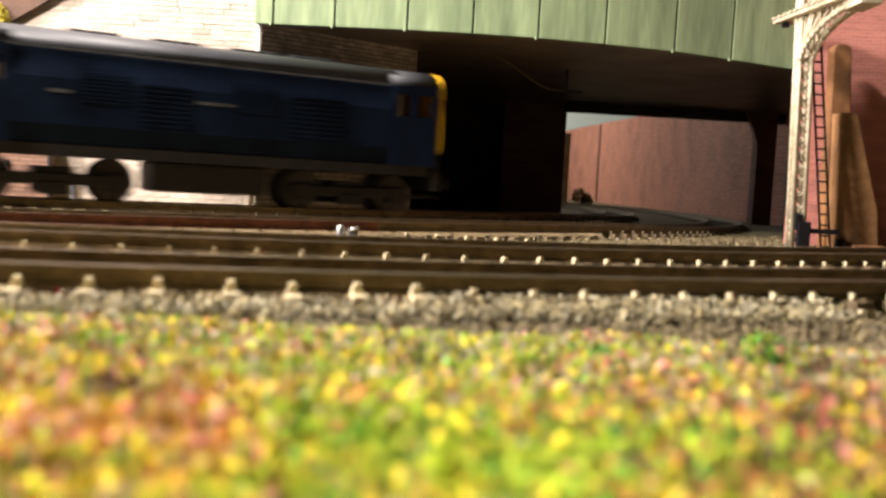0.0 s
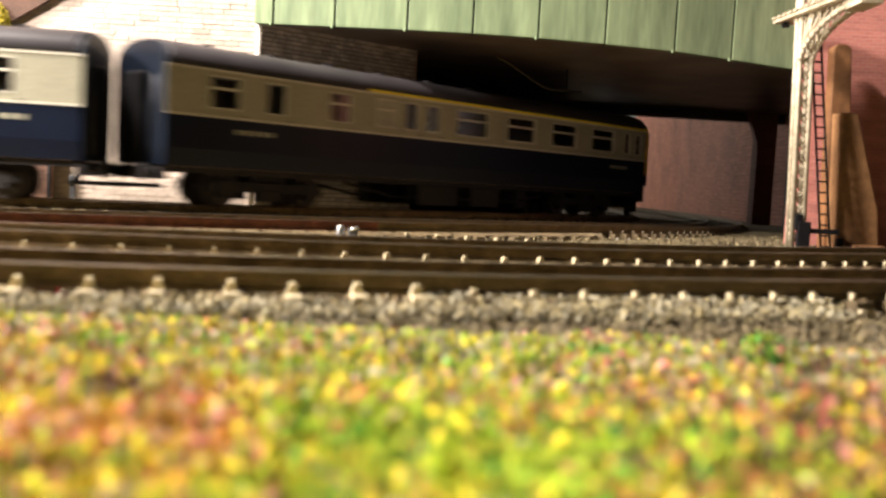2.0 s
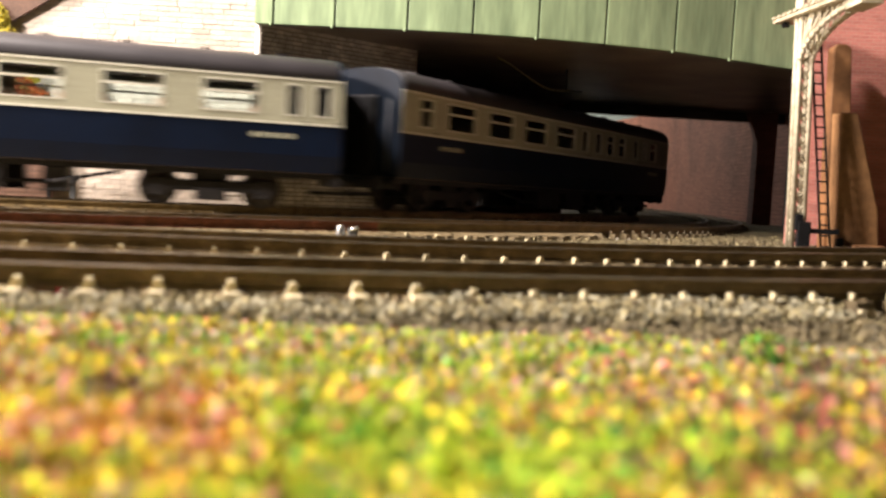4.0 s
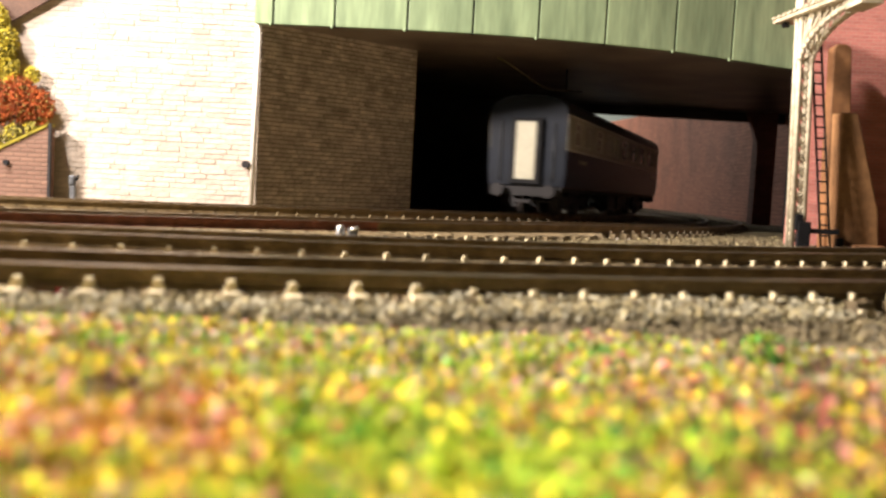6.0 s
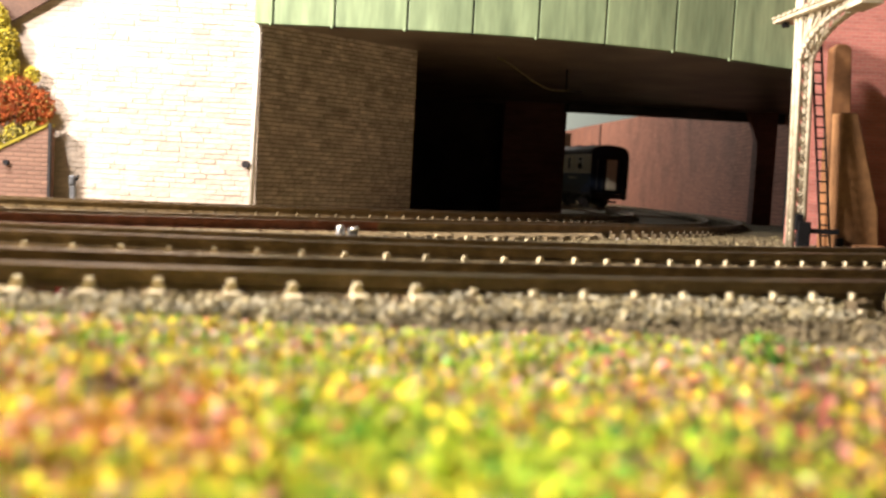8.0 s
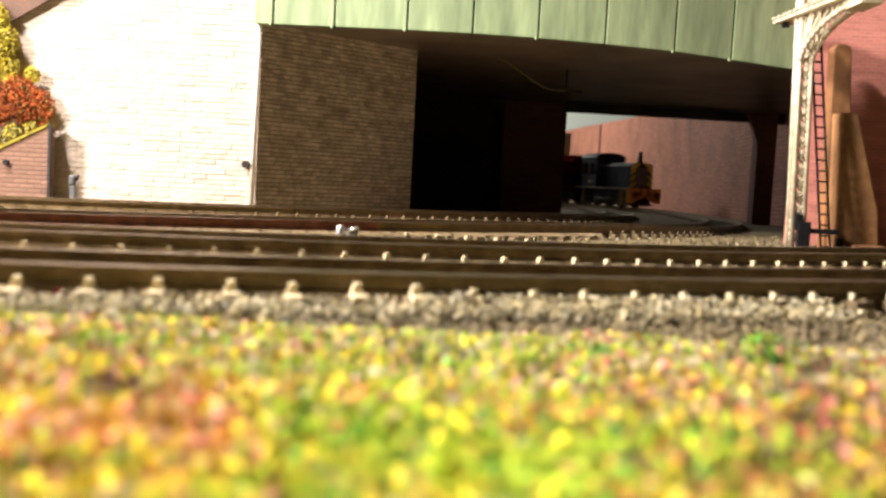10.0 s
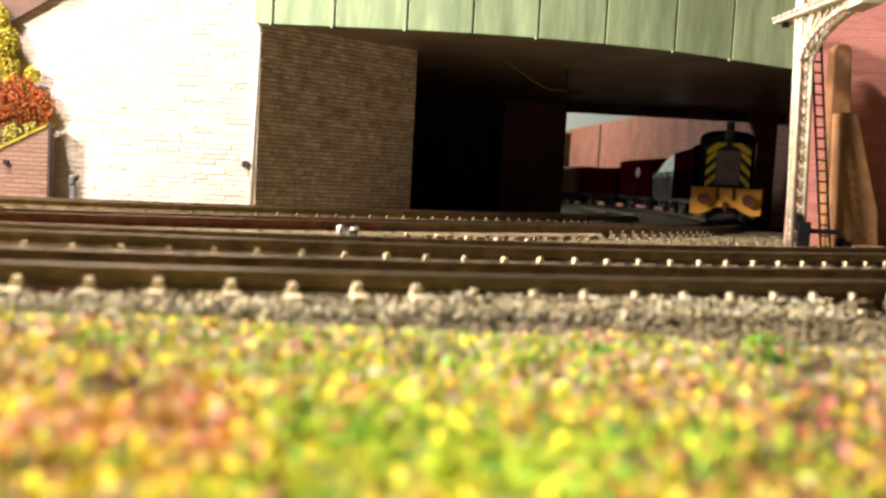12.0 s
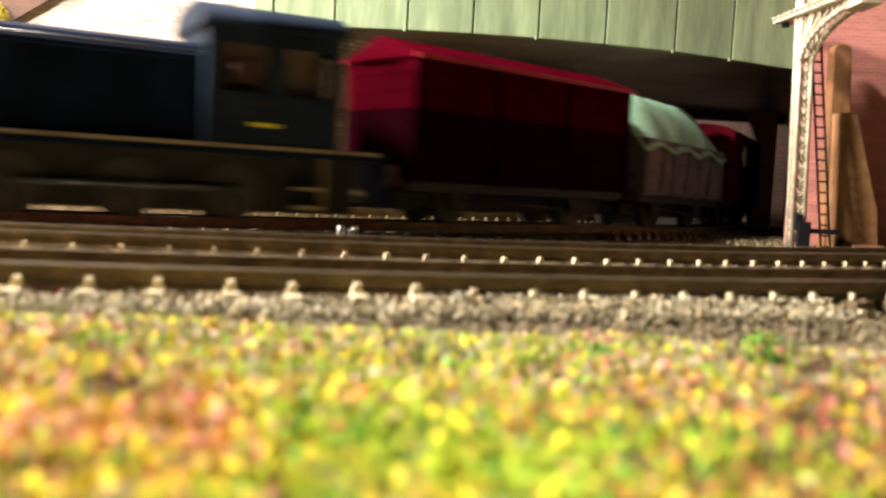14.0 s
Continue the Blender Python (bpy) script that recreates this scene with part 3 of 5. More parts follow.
def build_right():
    # lattice signal post with bracket, platform and ladder
    s = thing("signal_post", "cream lattice bracket signal post with a black ladder", "signal")
    x0, y0 = 110.2, 279.0
    legs = [(-1.75, -1.6), (1.75, -1.6), (1.75, 1.6), (-1.75, 1.6)]
    top = 96.0
    lean = -0.034
    for dx, dy in legs:
        bm = bmesh.new()
        cyl(bm, (x0 + dx, y0 + dy, -2.0), (x0 + dx + lean * top, y0 + dy, top), 0.85, 4)
        part("leg", bm, M_WHITE_METAL, s)
    for k in range(4):
        a, b = legs[k], legs[(k + 1) % 4]
        bm = bmesh.new()
        z = 1.0
        while z < top - 5:
            p = Vector((x0 + a[0] + lean * z, y0 + a[1], z))
            q = Vector((x0 + b[0] + lean * z, y0 + b[1], z + 4.2))
            cyl(bm, p, q, 0.33, 5)
            cyl(bm, (p.x, p.y, q.z), (q.x, q.y, p.z), 0.33, 5)
            z += 4.2
        part("lattice", bm, M_WHITE_METAL, s)
    bm = bmesh.new()
    box(bm, x0 - 1.2, x0 + 2.9, y0 - 4.2, y0 - 2.7, -2.2, 8.2)
    box(bm, x0 - 2.0, x0 + 0.4, y0 - 4.0, y0 - 2.9, 5.4, 10.4)
    part("base_box", bm, M_BLACK, s, "black equipment box at the foot", bevel=0.3)
    bm = bmesh.new()
    box(bm, x0 + 2.9, x0 + 11.8, y0 - 3.6, y0 - 2.6, 4.6, 6.2)
    part("base_bar", bm, M_BLACK, s)
    # ladder
    lx, ly = x0 + 8.8, y0 - 2.0
    foot, head = Vector((lx, ly, -1)), Vector((x0 + 1.6, y0 + 1.0, 66))
    for d in (-1.45, 1.45):
        bm = bmesh.new()
        cyl(bm, foot + Vector((d, 0, 0)), head + Vector((d, 0, 0)), 0.42, 6)
        part("ladder_rail", bm, M_BLACK, s)
    for i in range(20):
        p = foot.lerp(head, (i + 0.5) / 20)
        bm = bmesh.new()
        cyl(bm, p + Vector((-1.4, 0, 0)), p + Vector((1.4, 0, 0)), 0.33, 6)
        part("rung", bm, M_BLACK, s)
    # bracket: curved lower chord and straight upper chord reaching out over the tracks
    bx, bz = x0 + lean * 60, 57.5
    for dx in (-1.9, 1.9):
        bm = bmesh.new()
        last = None
        for i in range(13):
            a = math.pi / 2 * i / 12
            p = Vector((bx + dx + 3.0 * i / 12, y0 - 1.8 - 33 * (1 - math.cos(a)), bz + 12.0 * math.sin(a)))
            if last is not None:
                cyl(bm, last, p, 0.8, 6)
            if i % 2 == 0 and i < 12:
                cyl(bm, p, (p.x, p.y, 71.0), 0.4, 5)
                cyl(bm, p, (p.x + 0.4, p.y - 5.0, 71.0), 0.4, 5)
            last = p
        part("bracket", bm, M_WHITE_METAL, s)
    bm = bmesh.new()
    prism(bm, [(bx - 5.5, y0 + 14), (bx + 3.0, y0 + 14), (bx + 7.5, y0 - 37), (bx - 1.0, y0 - 37)], 71.0, 72.2, "z")
    part("platform", bm, M_WHITE_METAL, s, "cream slatted platform", bevel=0.15)
    for i in range(14):
        yy = y0 + 12.6 - i * 3.6
        sx = bx + (y0 + 14 - yy) * 0.088
        bm = bmesh.new()
        box(bm, sx - 6.0, sx + 3.6, yy - 1.4, yy + 1.4, 72.25, 72.9)
        part("platform_slat", bm, M_WHITE_METAL, s)
    bm = bmesh.new()
    box(bm, bx + 0.2, bx + 6.4, y0 - 36, y0 - 24, 68.2, 70.9)
    part("bracket_end", bm, M_WHITE_METAL, s, bevel=0.2)
    bm = bmesh.new()
    box(bm, bx - 3.6, bx - 1.8, y0 + 9, y0 + 11, 69.4, 70.95)
    part("lamp_fitting", bm, M_BLACK, s)
    # wooden props leaning on the red wall
    b = thing("timber_prop", "brown stained timber prop standing against the wall", "prop")
    bm = bmesh.new()
    prism(bm, [(124.2, -2.2), (133.0, -2.2), (128.4, 64.4), (126.8, 65.6), (124.0, 65.6), (122.6, 64.4)], 291.5, 296.5, "y")
    part("upright", bm, M_WOOD, b, bevel=0.4)
    bm = bmesh.new()
    prism(bm, [(125.4, -2.2), (138.8, -2.2), (137.6, 12), (128.6, 43.0), (123.4, 43.0)], 283.5, 291.3, "y")
    part("buttress", bm, M_WOOD_LIGHT, b, bevel=0.5)
    bm = bmesh.new()
    box(bm, 124.4, 126.6, 281.6, 283.4, -2.2, 3.4)
    part("peg", bm, M_BLACK, b, bevel=0.2)
    bm = bmesh.new()
    box(bm, 127.9, 138.0, 278.0, 281.0, -2.2, 1.6)
    for i in range(7):
        box(bm, 128 + i * 1.4, 128.8 + i * 1.4, 277.6, 278.0, -1.6, 1.2)
    o = part("pallet", bm, M_WOOD, None, bevel=0.2)
    tagged(o, "small weathered timber crate beside the prop", "crate")
    bm = bmesh.new()
    cyl(bm, (116.3, 299.6, 3), (116.3, 298.6, 3), 0.7, 8)
    tagged(part("wall_bolt", bm, M_BLACK), "small black bolt in the red wall", "bolt")


def shard(bm, x, y, z, s, mi, flat=1.0):
    q = Euler((random.uniform(0, 6), random.uniform(0, 6), random.uniform(0, 6))).to_matrix()
    cs = ((1, 0.1, -0.2), (-0.5, 0.85, 0.1), (-0.5, -0.8, -0.1), (0.1, 0.1, 0.95), (0.0, -0.1, -0.8))
    vs = []
    for c in cs:
        v = q @ Vector(c) * s * random.uniform(0.75, 1.2)
        vs.append(bm.verts.new(Vector((x + v.x, y + v.y, z + v.z * flat)) * M))
    for f in ((0, 1, 3), (1, 2, 3), (2, 0, 3), (1, 0, 4), (2, 1, 4), (0, 2, 4)):
        bm.faces.new([vs[j] for j in f]).material_index = mi


def build_ballast():
    bm = bmesh.new()
    rnd = random.Random(5)
    for _ in range(9000):
        u = rnd.random() ** 1.7
        y = 92 + 300 * u
        x = rnd.uniform(-0.56, 0.56) * y
        p = Vector((x, y))
        skip = False
        for line in (LINE_NEAR, LINE_MID, LINE_FRONT, LINE_BACK):
            r = (p - line.c).length - line.r
            if abs(abs(r) - 9.1) < 1.6:
                skip = True
        if (p - O).length < 372 or skip:
            continue
        shard(bm, x, y, -2.0 + rnd.uniform(0, 0.7), rnd.uniform(0.45, 0.95), 0 if rnd.random() < 0.93 else 1, 0.8)
    o = part("loose_ballast", bm, [M_STONE_DARK, M_STONE], fix=False)
    tagged(o, "loose dark brown ballast stones between the tracks", "ballast", "", "stuff")
    # a shoulder of grey chippings against the near track, thicker where its sleepers are buried
    bm = bmesh.new()
    for _ in range(5200):
        x = rnd.uniform(-56, 56)
        p, th = LINE_NEAR.at(math.asin((x - N.x) / 497.0) * 497.0)
        off = rnd.uniform(10.6, 21.0)
        y = p.y - off
        deep = 1.0 if x > -2 else 0.25
        if rnd.random() > (1.0 if off > 14.8 else deep):
            continue
        top = (0.5 if off < 15 else 0.1) * deep - max(0, off - 17) * 0.12
        shard(bm, x, y, rnd.uniform(-1.8, top), rnd.uniform(0.3, 0.62), rnd.choice((0, 1, 2, 2)), 0.85)
    o = part("chippings", bm, [M_STONE, M_STONE_PALE, M_STONE_GREY], fix=False)
    tagged(o, "grey chippings shouldered against the near track's sleepers", "ballast", "", "stuff")
    # pale gravel heap near the signal
    bm = bmesh.new()
    for _ in range(1400):
        x, y = rnd.uniform(96, 150), rnd.uniform(262, 312)
        if (Vector((x, y)) - N).length > 428 or (Vector((x, y)) - LINE_FRONT.c).length < 506:
            continue
        shard(bm, x, y, -2.0 + rnd.uniform(0, 1.8), rnd.uniform(0.4, 0.9), 1 if rnd.random() < 0.12 else 0)
    o = part("gravel", bm, [M_STONE_DARK, M_STONE_PALE], fix=False)
    tagged(o, "grey-brown gravel round the foot of the signal post", "gravel", "", "stuff")


def build_verge():
    rnd = random.Random(11)
    # turf: a gently humped strip
    bm = bmesh.new()
    nx, ny = 46, 14
    grid = []
    for j in range(ny + 1):
        row = []
        for i in range(nx + 1):
            x, y = -80 + 160 * i / nx, -20 + 112 * j / ny
            z = -1.2 + 1.5 * noise.noise(Vector((x * 0.05, y * 0.05, 3.0))) - max(0, y - 74) * 0.09
            row.append(bm.verts.new(Vector((x, y, z)) * M))
        grid.append(row)
    for j in range(ny):
        for i in range(nx):
            bm.faces.new((grid[j][i], grid[j][i + 1], grid[j + 1][i + 1], grid[j + 1][i])).smooth = True
    o = part("turf", bm, M_TURF)
    tagged(o, "olive turf mat of the verge", "turf", "", "structure")
    bm = bmesh.new()
    for _ in range(36000):
        y = 24 + 68 * rnd.random() ** 0.8
        x = rnd.uniform(-0.56, 0.56) * (y + 6)
        z = -1.0 + 1.5 * noise.noise(Vector((x * 0.05, y * 0.05, 3.0))) - max(0, y - 74) * 0.09
        k = 0.9 * noise.noise(Vector((x * 0.1, y * 0.1, 9.0))) + rnd.gauss(0, 0.22)
        stony = max(0.0, min(1.0, (y - 50) / 24))
        if rnd.random() < stony * 0.68:
            mi = rnd.choices((8, 9, 10), (3, 2, 4))[0] if rnd.random() < 0.66 else rnd.choice((0, 0, 1, 1, 2, 4, 7))
            s = rnd.uniform(0.25, 0.5)
        else:
            order = (3, 4, 5, 7, 0, 0, 1, 1, 2, 1)
            u = x / (0.5 * y + 3)
            lean = 0.68 - 0.42 * max(0.0, -u - 0.05) - 0.1 * max(0.0, u - 0.5)
            mi = order[max(0, min(9, int((k * 0.8 + lean + rnd.gauss(0, 0.2)) * 10)))]
            # browner to the right: reddish patch there, plus the lamp's falloff as colour
            if x > 4 and rnd.random() < (x - 4) / 24:
                mi = rnd.choice((3, 6, 6, 7, 6, mi))
            if noise.noise(Vector((x * 0.16, y * 0.16, 21.0))) < -0.42:
                mi = 6
            s = rnd.uniform(0.24, 0.54)
        shard(bm, x, y, z + rnd.uniform(0, 1.3), s, mi)
    o = part("flock", bm, M_FLOCK + [M_STONE, M_STONE_PALE, M_STONE_GREY], fix=False)
    tagged(o, "mixed yellow, green, orange and pink foam flock", "flock", "", "stuff")
    # upright fibres
    bm = bmesh.new()
    for _ in range(1300):
        y = rnd.uniform(30, 86)
        x = rnd.uniform(-0.56, 0.56) * (y + 6)
        z = -1.0 + 1.5 * noise.noise(Vector((x * 0.05, y * 0.05, 3.0))) - max(0, y - 74) * 0.09
        h, w = rnd.uniform(1.0, 3.0), rnd.uniform(0.13, 0.28)
        dx, dy = rnd.uniform(-1, 1), rnd.uniform(-1, 1)
        vs = [bm.verts.new(Vector(c) * M) for c in ((x - w, y, z), (x + w, y, z), (x, y + w, z), (x + dx, y + dy, z + h))]
        mi = rnd.choice((0, 1, 1, 2, 2))
        for f in ((0, 1, 3), (1, 2, 3), (2, 0, 3)):
            bm.faces.new([vs[j] for j in f]).material_index = mi
    o = part("grass_fibre", bm, M_FLOCK[:3], fix=False)
    tagged(o, "short bright green and yellow grass fibres", "grass", "", "stuff")
    foliage("verge_tuft", "small bright green tuft in the verge", [((28.4, 78, 0.8, 1.6), 0.6), ((30.4, 77, 0.4, 1.5), 0.4)], (M_FLOCK[2], M_FLOCK[1], M_LEAF_OLIVE), 110, 0.4, (29, 78, -2), "tuft", 1.0)
    foliage("dead_tuft", "dark brown withered tuft in the verge", [((31.8, 73, -0.2, 1.5), 0.6), ((34.2, 71.5, -0.4, 1.3), 0.4)], (M_TWIG, M_LEAF_OLIVE), 120, 0.4, (32, 72, -2), "tuft", 1.0)
    foliage("dead_tuft", "small dark brown withered clump among pink flock", [((-20.6, 54, 0.3, 1.1), 0.7), ((-19.0, 54.5, 0.1, 0.9), 0.3)], (M_TWIG, M_TWIG, M_LEAF_RED), 110, 0.32, (-20, 54, -2), "tuft", 1.0)


def build_pointwork():
    """Small fittings beside the front track."""
    x, y = -26.0, 224.0
    g = thing("rail_clip", "bright metal clip and screw at the end of the rusty rail", "clip")
    bm = bmesh.new()
    cyl(bm, (x, y, -2.2), (x, y, 2.2), 1.5, 12, 1.1)
    part("screw_head", bm, M_SILVER, g, bevel=0.2)
    bm = bmesh.new()
    box(bm, x + 1.9, x + 4.4, y - 1.2, y + 1.0, -2.2, 1.7)
    part("clip_body", bm, M_GREY_METAL, g, bevel=0.3)
    bm = bmesh.new()
    cyl(bm, (x + 2.4, y - 1.3, 1.0), (x + 4.6, y - 1.3, 2.0), 0.45, 8)
    part("clip_spring", bm, M_SILVER, g)
    g = thing("point_lever", "rust-red point tie bar with dark lugs beside the rail", "point lever")
    x, y = -94.0, 221.0
    for i, (dx, dz) in enumerate(((-4.5, 0), (0, 0.9), (4.6, 0))):
        bm = bmesh.new()
        box(bm, x + dx - 1.5, x + dx + 1.5, y - 1.2, y + 1.6, -2.2, 0.6 + dz)
        part("lug", bm, M_RAIL_RED if i == 1 else M_UNDER, g, bevel=0.3)
    bm = bmesh.new()
    box(bm, x - 13, x + 7, y - 0.4, y + 0.4, -1.4, -0.4)
    part("bar", bm, M_RAIL_RED, g)
    bm = bmesh.new()
    cyl(bm, (-43.6, 101.6, -2), (-43.4, 101.6, 2.5), 0.6, 8)
    tagged(part("red_peg", bm, M_CRIMSON_EDGE), "tiny red peg beside the near rail", "peg")
    # a row of pale spacer blocks between the front track and the siding
    t = thing("spacer_strip", "strip of pale plastic spacer blocks between two tracks", "strip")
    me = None
    for i in range(5):
        if me is None:
            bm = bmesh.new()
            prism(bm, [(-0.9, -2.2), (0.9, -2.2), (0.55, -0.5), (-0.55, -0.5)], -0.8, 0.8, "y")
            me = mesh_of("block", bm, [M_SLEEPER_END])
        ob = new("block", me)
        ob.parent = t
        ob.matrix_basis = pose((-10.4 + 8.6 * i) * M, (252.5 + 0.3 * i) * M, 0, 0, 0, 20 + random.uniform(-4, 4))


def courses(parent, p0, p1, z0, z1, row, long, m, seed, proud=0.32, taper=0.86, rough=0.16):
    """Stones laid in courses on the face of a wall, each a little proud of its joints; past 300 they are joined."""
    rnd = random.Random(seed)
    a, b = Vector(p0), Vector(p1)
    d = (b - a).normalized()
    turn = math.degrees(math.atan2(d.y, d.x))
    span = (b - a).length
    shapes = []
    for k in (0.7, 0.85, 1.0, 1.15):
        w, h = long * k / 2 - 0.10, row / 2 - 0.09
        square = ((-w, -h), (w, -h), (w, h), (-w, h))
        vs = [Vector((x, 0.3, z)) * M for x, z in square] + [Vector((x * 0.985, -proud, z * taper)) * M for x, z in square]
        fs = [(4, 5, 6, 7)] + [(i, (i + 1) % 4, 4 + (i + 1) % 4, 4 + i) for i in range(4)]
        me = bpy.data.meshes.new("brick")
        me.from_pydata(vs, [], fs)
        me.materials.append(m)
        shapes.append((long * k, me, vs, fs))
    z = z0 + row / 2
    count = 0
    rest_v, rest_f = [], []
    while z < z1:
        u = 0.0
        first = rnd.uniform(0.35, 1.0)
        while span - u > 0.5:
            width, me, vs, fs = rnd.choice(shapes)
            use = width * first
            first = 1.0
            if span - u - use < 0.35 * long:
                use = span - u
            c = a + d * (u + use / 2)
            out = rnd.uniform(-rough, rough * 0.4)
            at = pose((c.x - d.y * out) * M, (c.y + d.x * out) * M, (z + rnd.uniform(-0.05, 0.05)) * M, rnd.uniform(-1.5, 1.5), rnd.uniform(-0.5, 0.5), turn) @ Matrix.Diagonal((use / width, 1, 1, 1))
            if count < 300:
                ob = new("brick", me)
                ob.parent = parent
                ob.matrix_basis = at
            else:
                n = len(rest_v)
                rest_v += [at @ v for v in vs]
                rest_f += [tuple(i + n for i in f) for f in fs]
            count += 1
            u += use
        z += row
    if rest_v:
        me = bpy.data.meshes.new("brickwork")
        me.from_pydata(rest_v, [], rest_f)
        me.materials.append(m)
        ob = new("brickwork", me)
        ob.parent = parent
        tagged(ob, "", "", "", "stuff")


def build_courses():
    courses(bpy.data.objects["wall_cream"], (-160, 349.9), (-76.0, 351.6), -1, 82, 2.0, 8.5, M_CREAM_STONE, 3, 0.3, 0.9, 0.2)
    courses(bpy.data.objects["wall_abutment"], (-75.2, 351.65), (-16.2, 403.8), -1, 73, 1.72, 4.3, M_BUFF_STONE, 4, 0.3, 0.8, 0.2)


build_setting()
build_tracks()
build_pointwork()
build_walls()
build_bridge()
build_left()
build_right()
build_ballast()
build_verge()
# ---- trains: each vehicle is built along x, front towards +x, rail top at z 2.7 ----
RAIL = 2.7


def wheelset(parent, x, r, gauge=16.5):
    bm = bmesh.new()
    for s in (-1, 1):
        y = s * gauge / 2
        cyl(bm, (0, y - 1.3 * s, 0), (0, y + 1.2 * s, 0), r, 20)
        cyl(bm, (0, y - 1.9 * s, 0), (0, y - 1.3 * s, 0), r + 0.7, 20)
        for k in range(5):
            a = 2 * math.pi * k / 5
            cyl(bm, (r * 0.5 * math.cos(a), y + 1.2 * s, r * 0.5 * math.sin(a)), (r * 0.5 * math.cos(a), y + 1.5 * s, r * 0.5 * math.sin(a)), r * 0.16, 6)
    cyl(bm, (0, -gauge / 2, 0), (0, gauge / 2, 0), 1.0, 8)
    ob = part("wheelset", bm, M_WHEEL, parent)
    ob.location = (x * M, 0, (RAIL + r) * M)
    ob["radius"] = r
    WHEELS.append(ob)
    return ob


WHEELS = []


def bogie(parent, x, base, r, name="bogie"):
    bm = bmesh.new()
    for s in (-1, 1):
        y = s * 11.5
        box(bm, x - base / 2 - 5, x + base / 2 + 5, y - 1, y + 1, 7.5, 11)
        for dx in (-base / 2, base / 2):
            box(bm, x + dx - 2.6, x + dx + 2.6, y - 1.4, y + 1.4, 5.5, 11.5)
        box(bm, x - 5, x + 5, y - 1.6, y + 1.6, 4.6, 8.5)
    box(bm, x - 6, x + 6, -11, 11, 9, 13.2)
    b = part(name, bm, M_UNDER, parent, bevel=0.25)
    for dx in (-base / 2, base / 2):
        wheelset(b, x + dx, r)
    return b


def buffers(parent, x, z, y=11.5, m=None):
    d = 1 if x > 0 else -1
    for s in (-1, 1):
        bm = bmesh.new()
        cyl(bm, (x, s * y, z), (x + 3.5 * d, s * y, z), 1.3, 10)
        cyl(bm, (x + 3.5 * d, s * y, z), (x + 4.5 * d, s * y, z), 2.9, 14)
        part("buffer", bm, m or M_UNDER, parent)


def coupling(parent, x, z=8.5):
    d = 1 if x > 0 else -1
    bm = bmesh.new()
    a, b = sorted((x - 8 * d, x + 6 * d))
    box(bm, a, b, -1.6, 1.6, z - 0.7, z + 0.7)
    a, b = sorted((x + 5 * d, x + 6.4 * d))
    box(bm, a, b, -4.5, 4.5, z - 0.8, z + 0.8)
    part("coupling", bm, M_UNDER, parent, bevel=0.2)


def arch(w, z0, z1, n=14):
    """A roof outline: from the eave (-w, z0) over the crown (0, z1) to (w, z0)."""
    out = []
    for i in range(n + 1):
        a = math.pi * i / n
        x = -math.cos(a)
        out.append((w * math.copysign(abs(x) ** 0.8, x), z0 + (z1 - z0) * math.sin(a) ** 0.75))
    return out


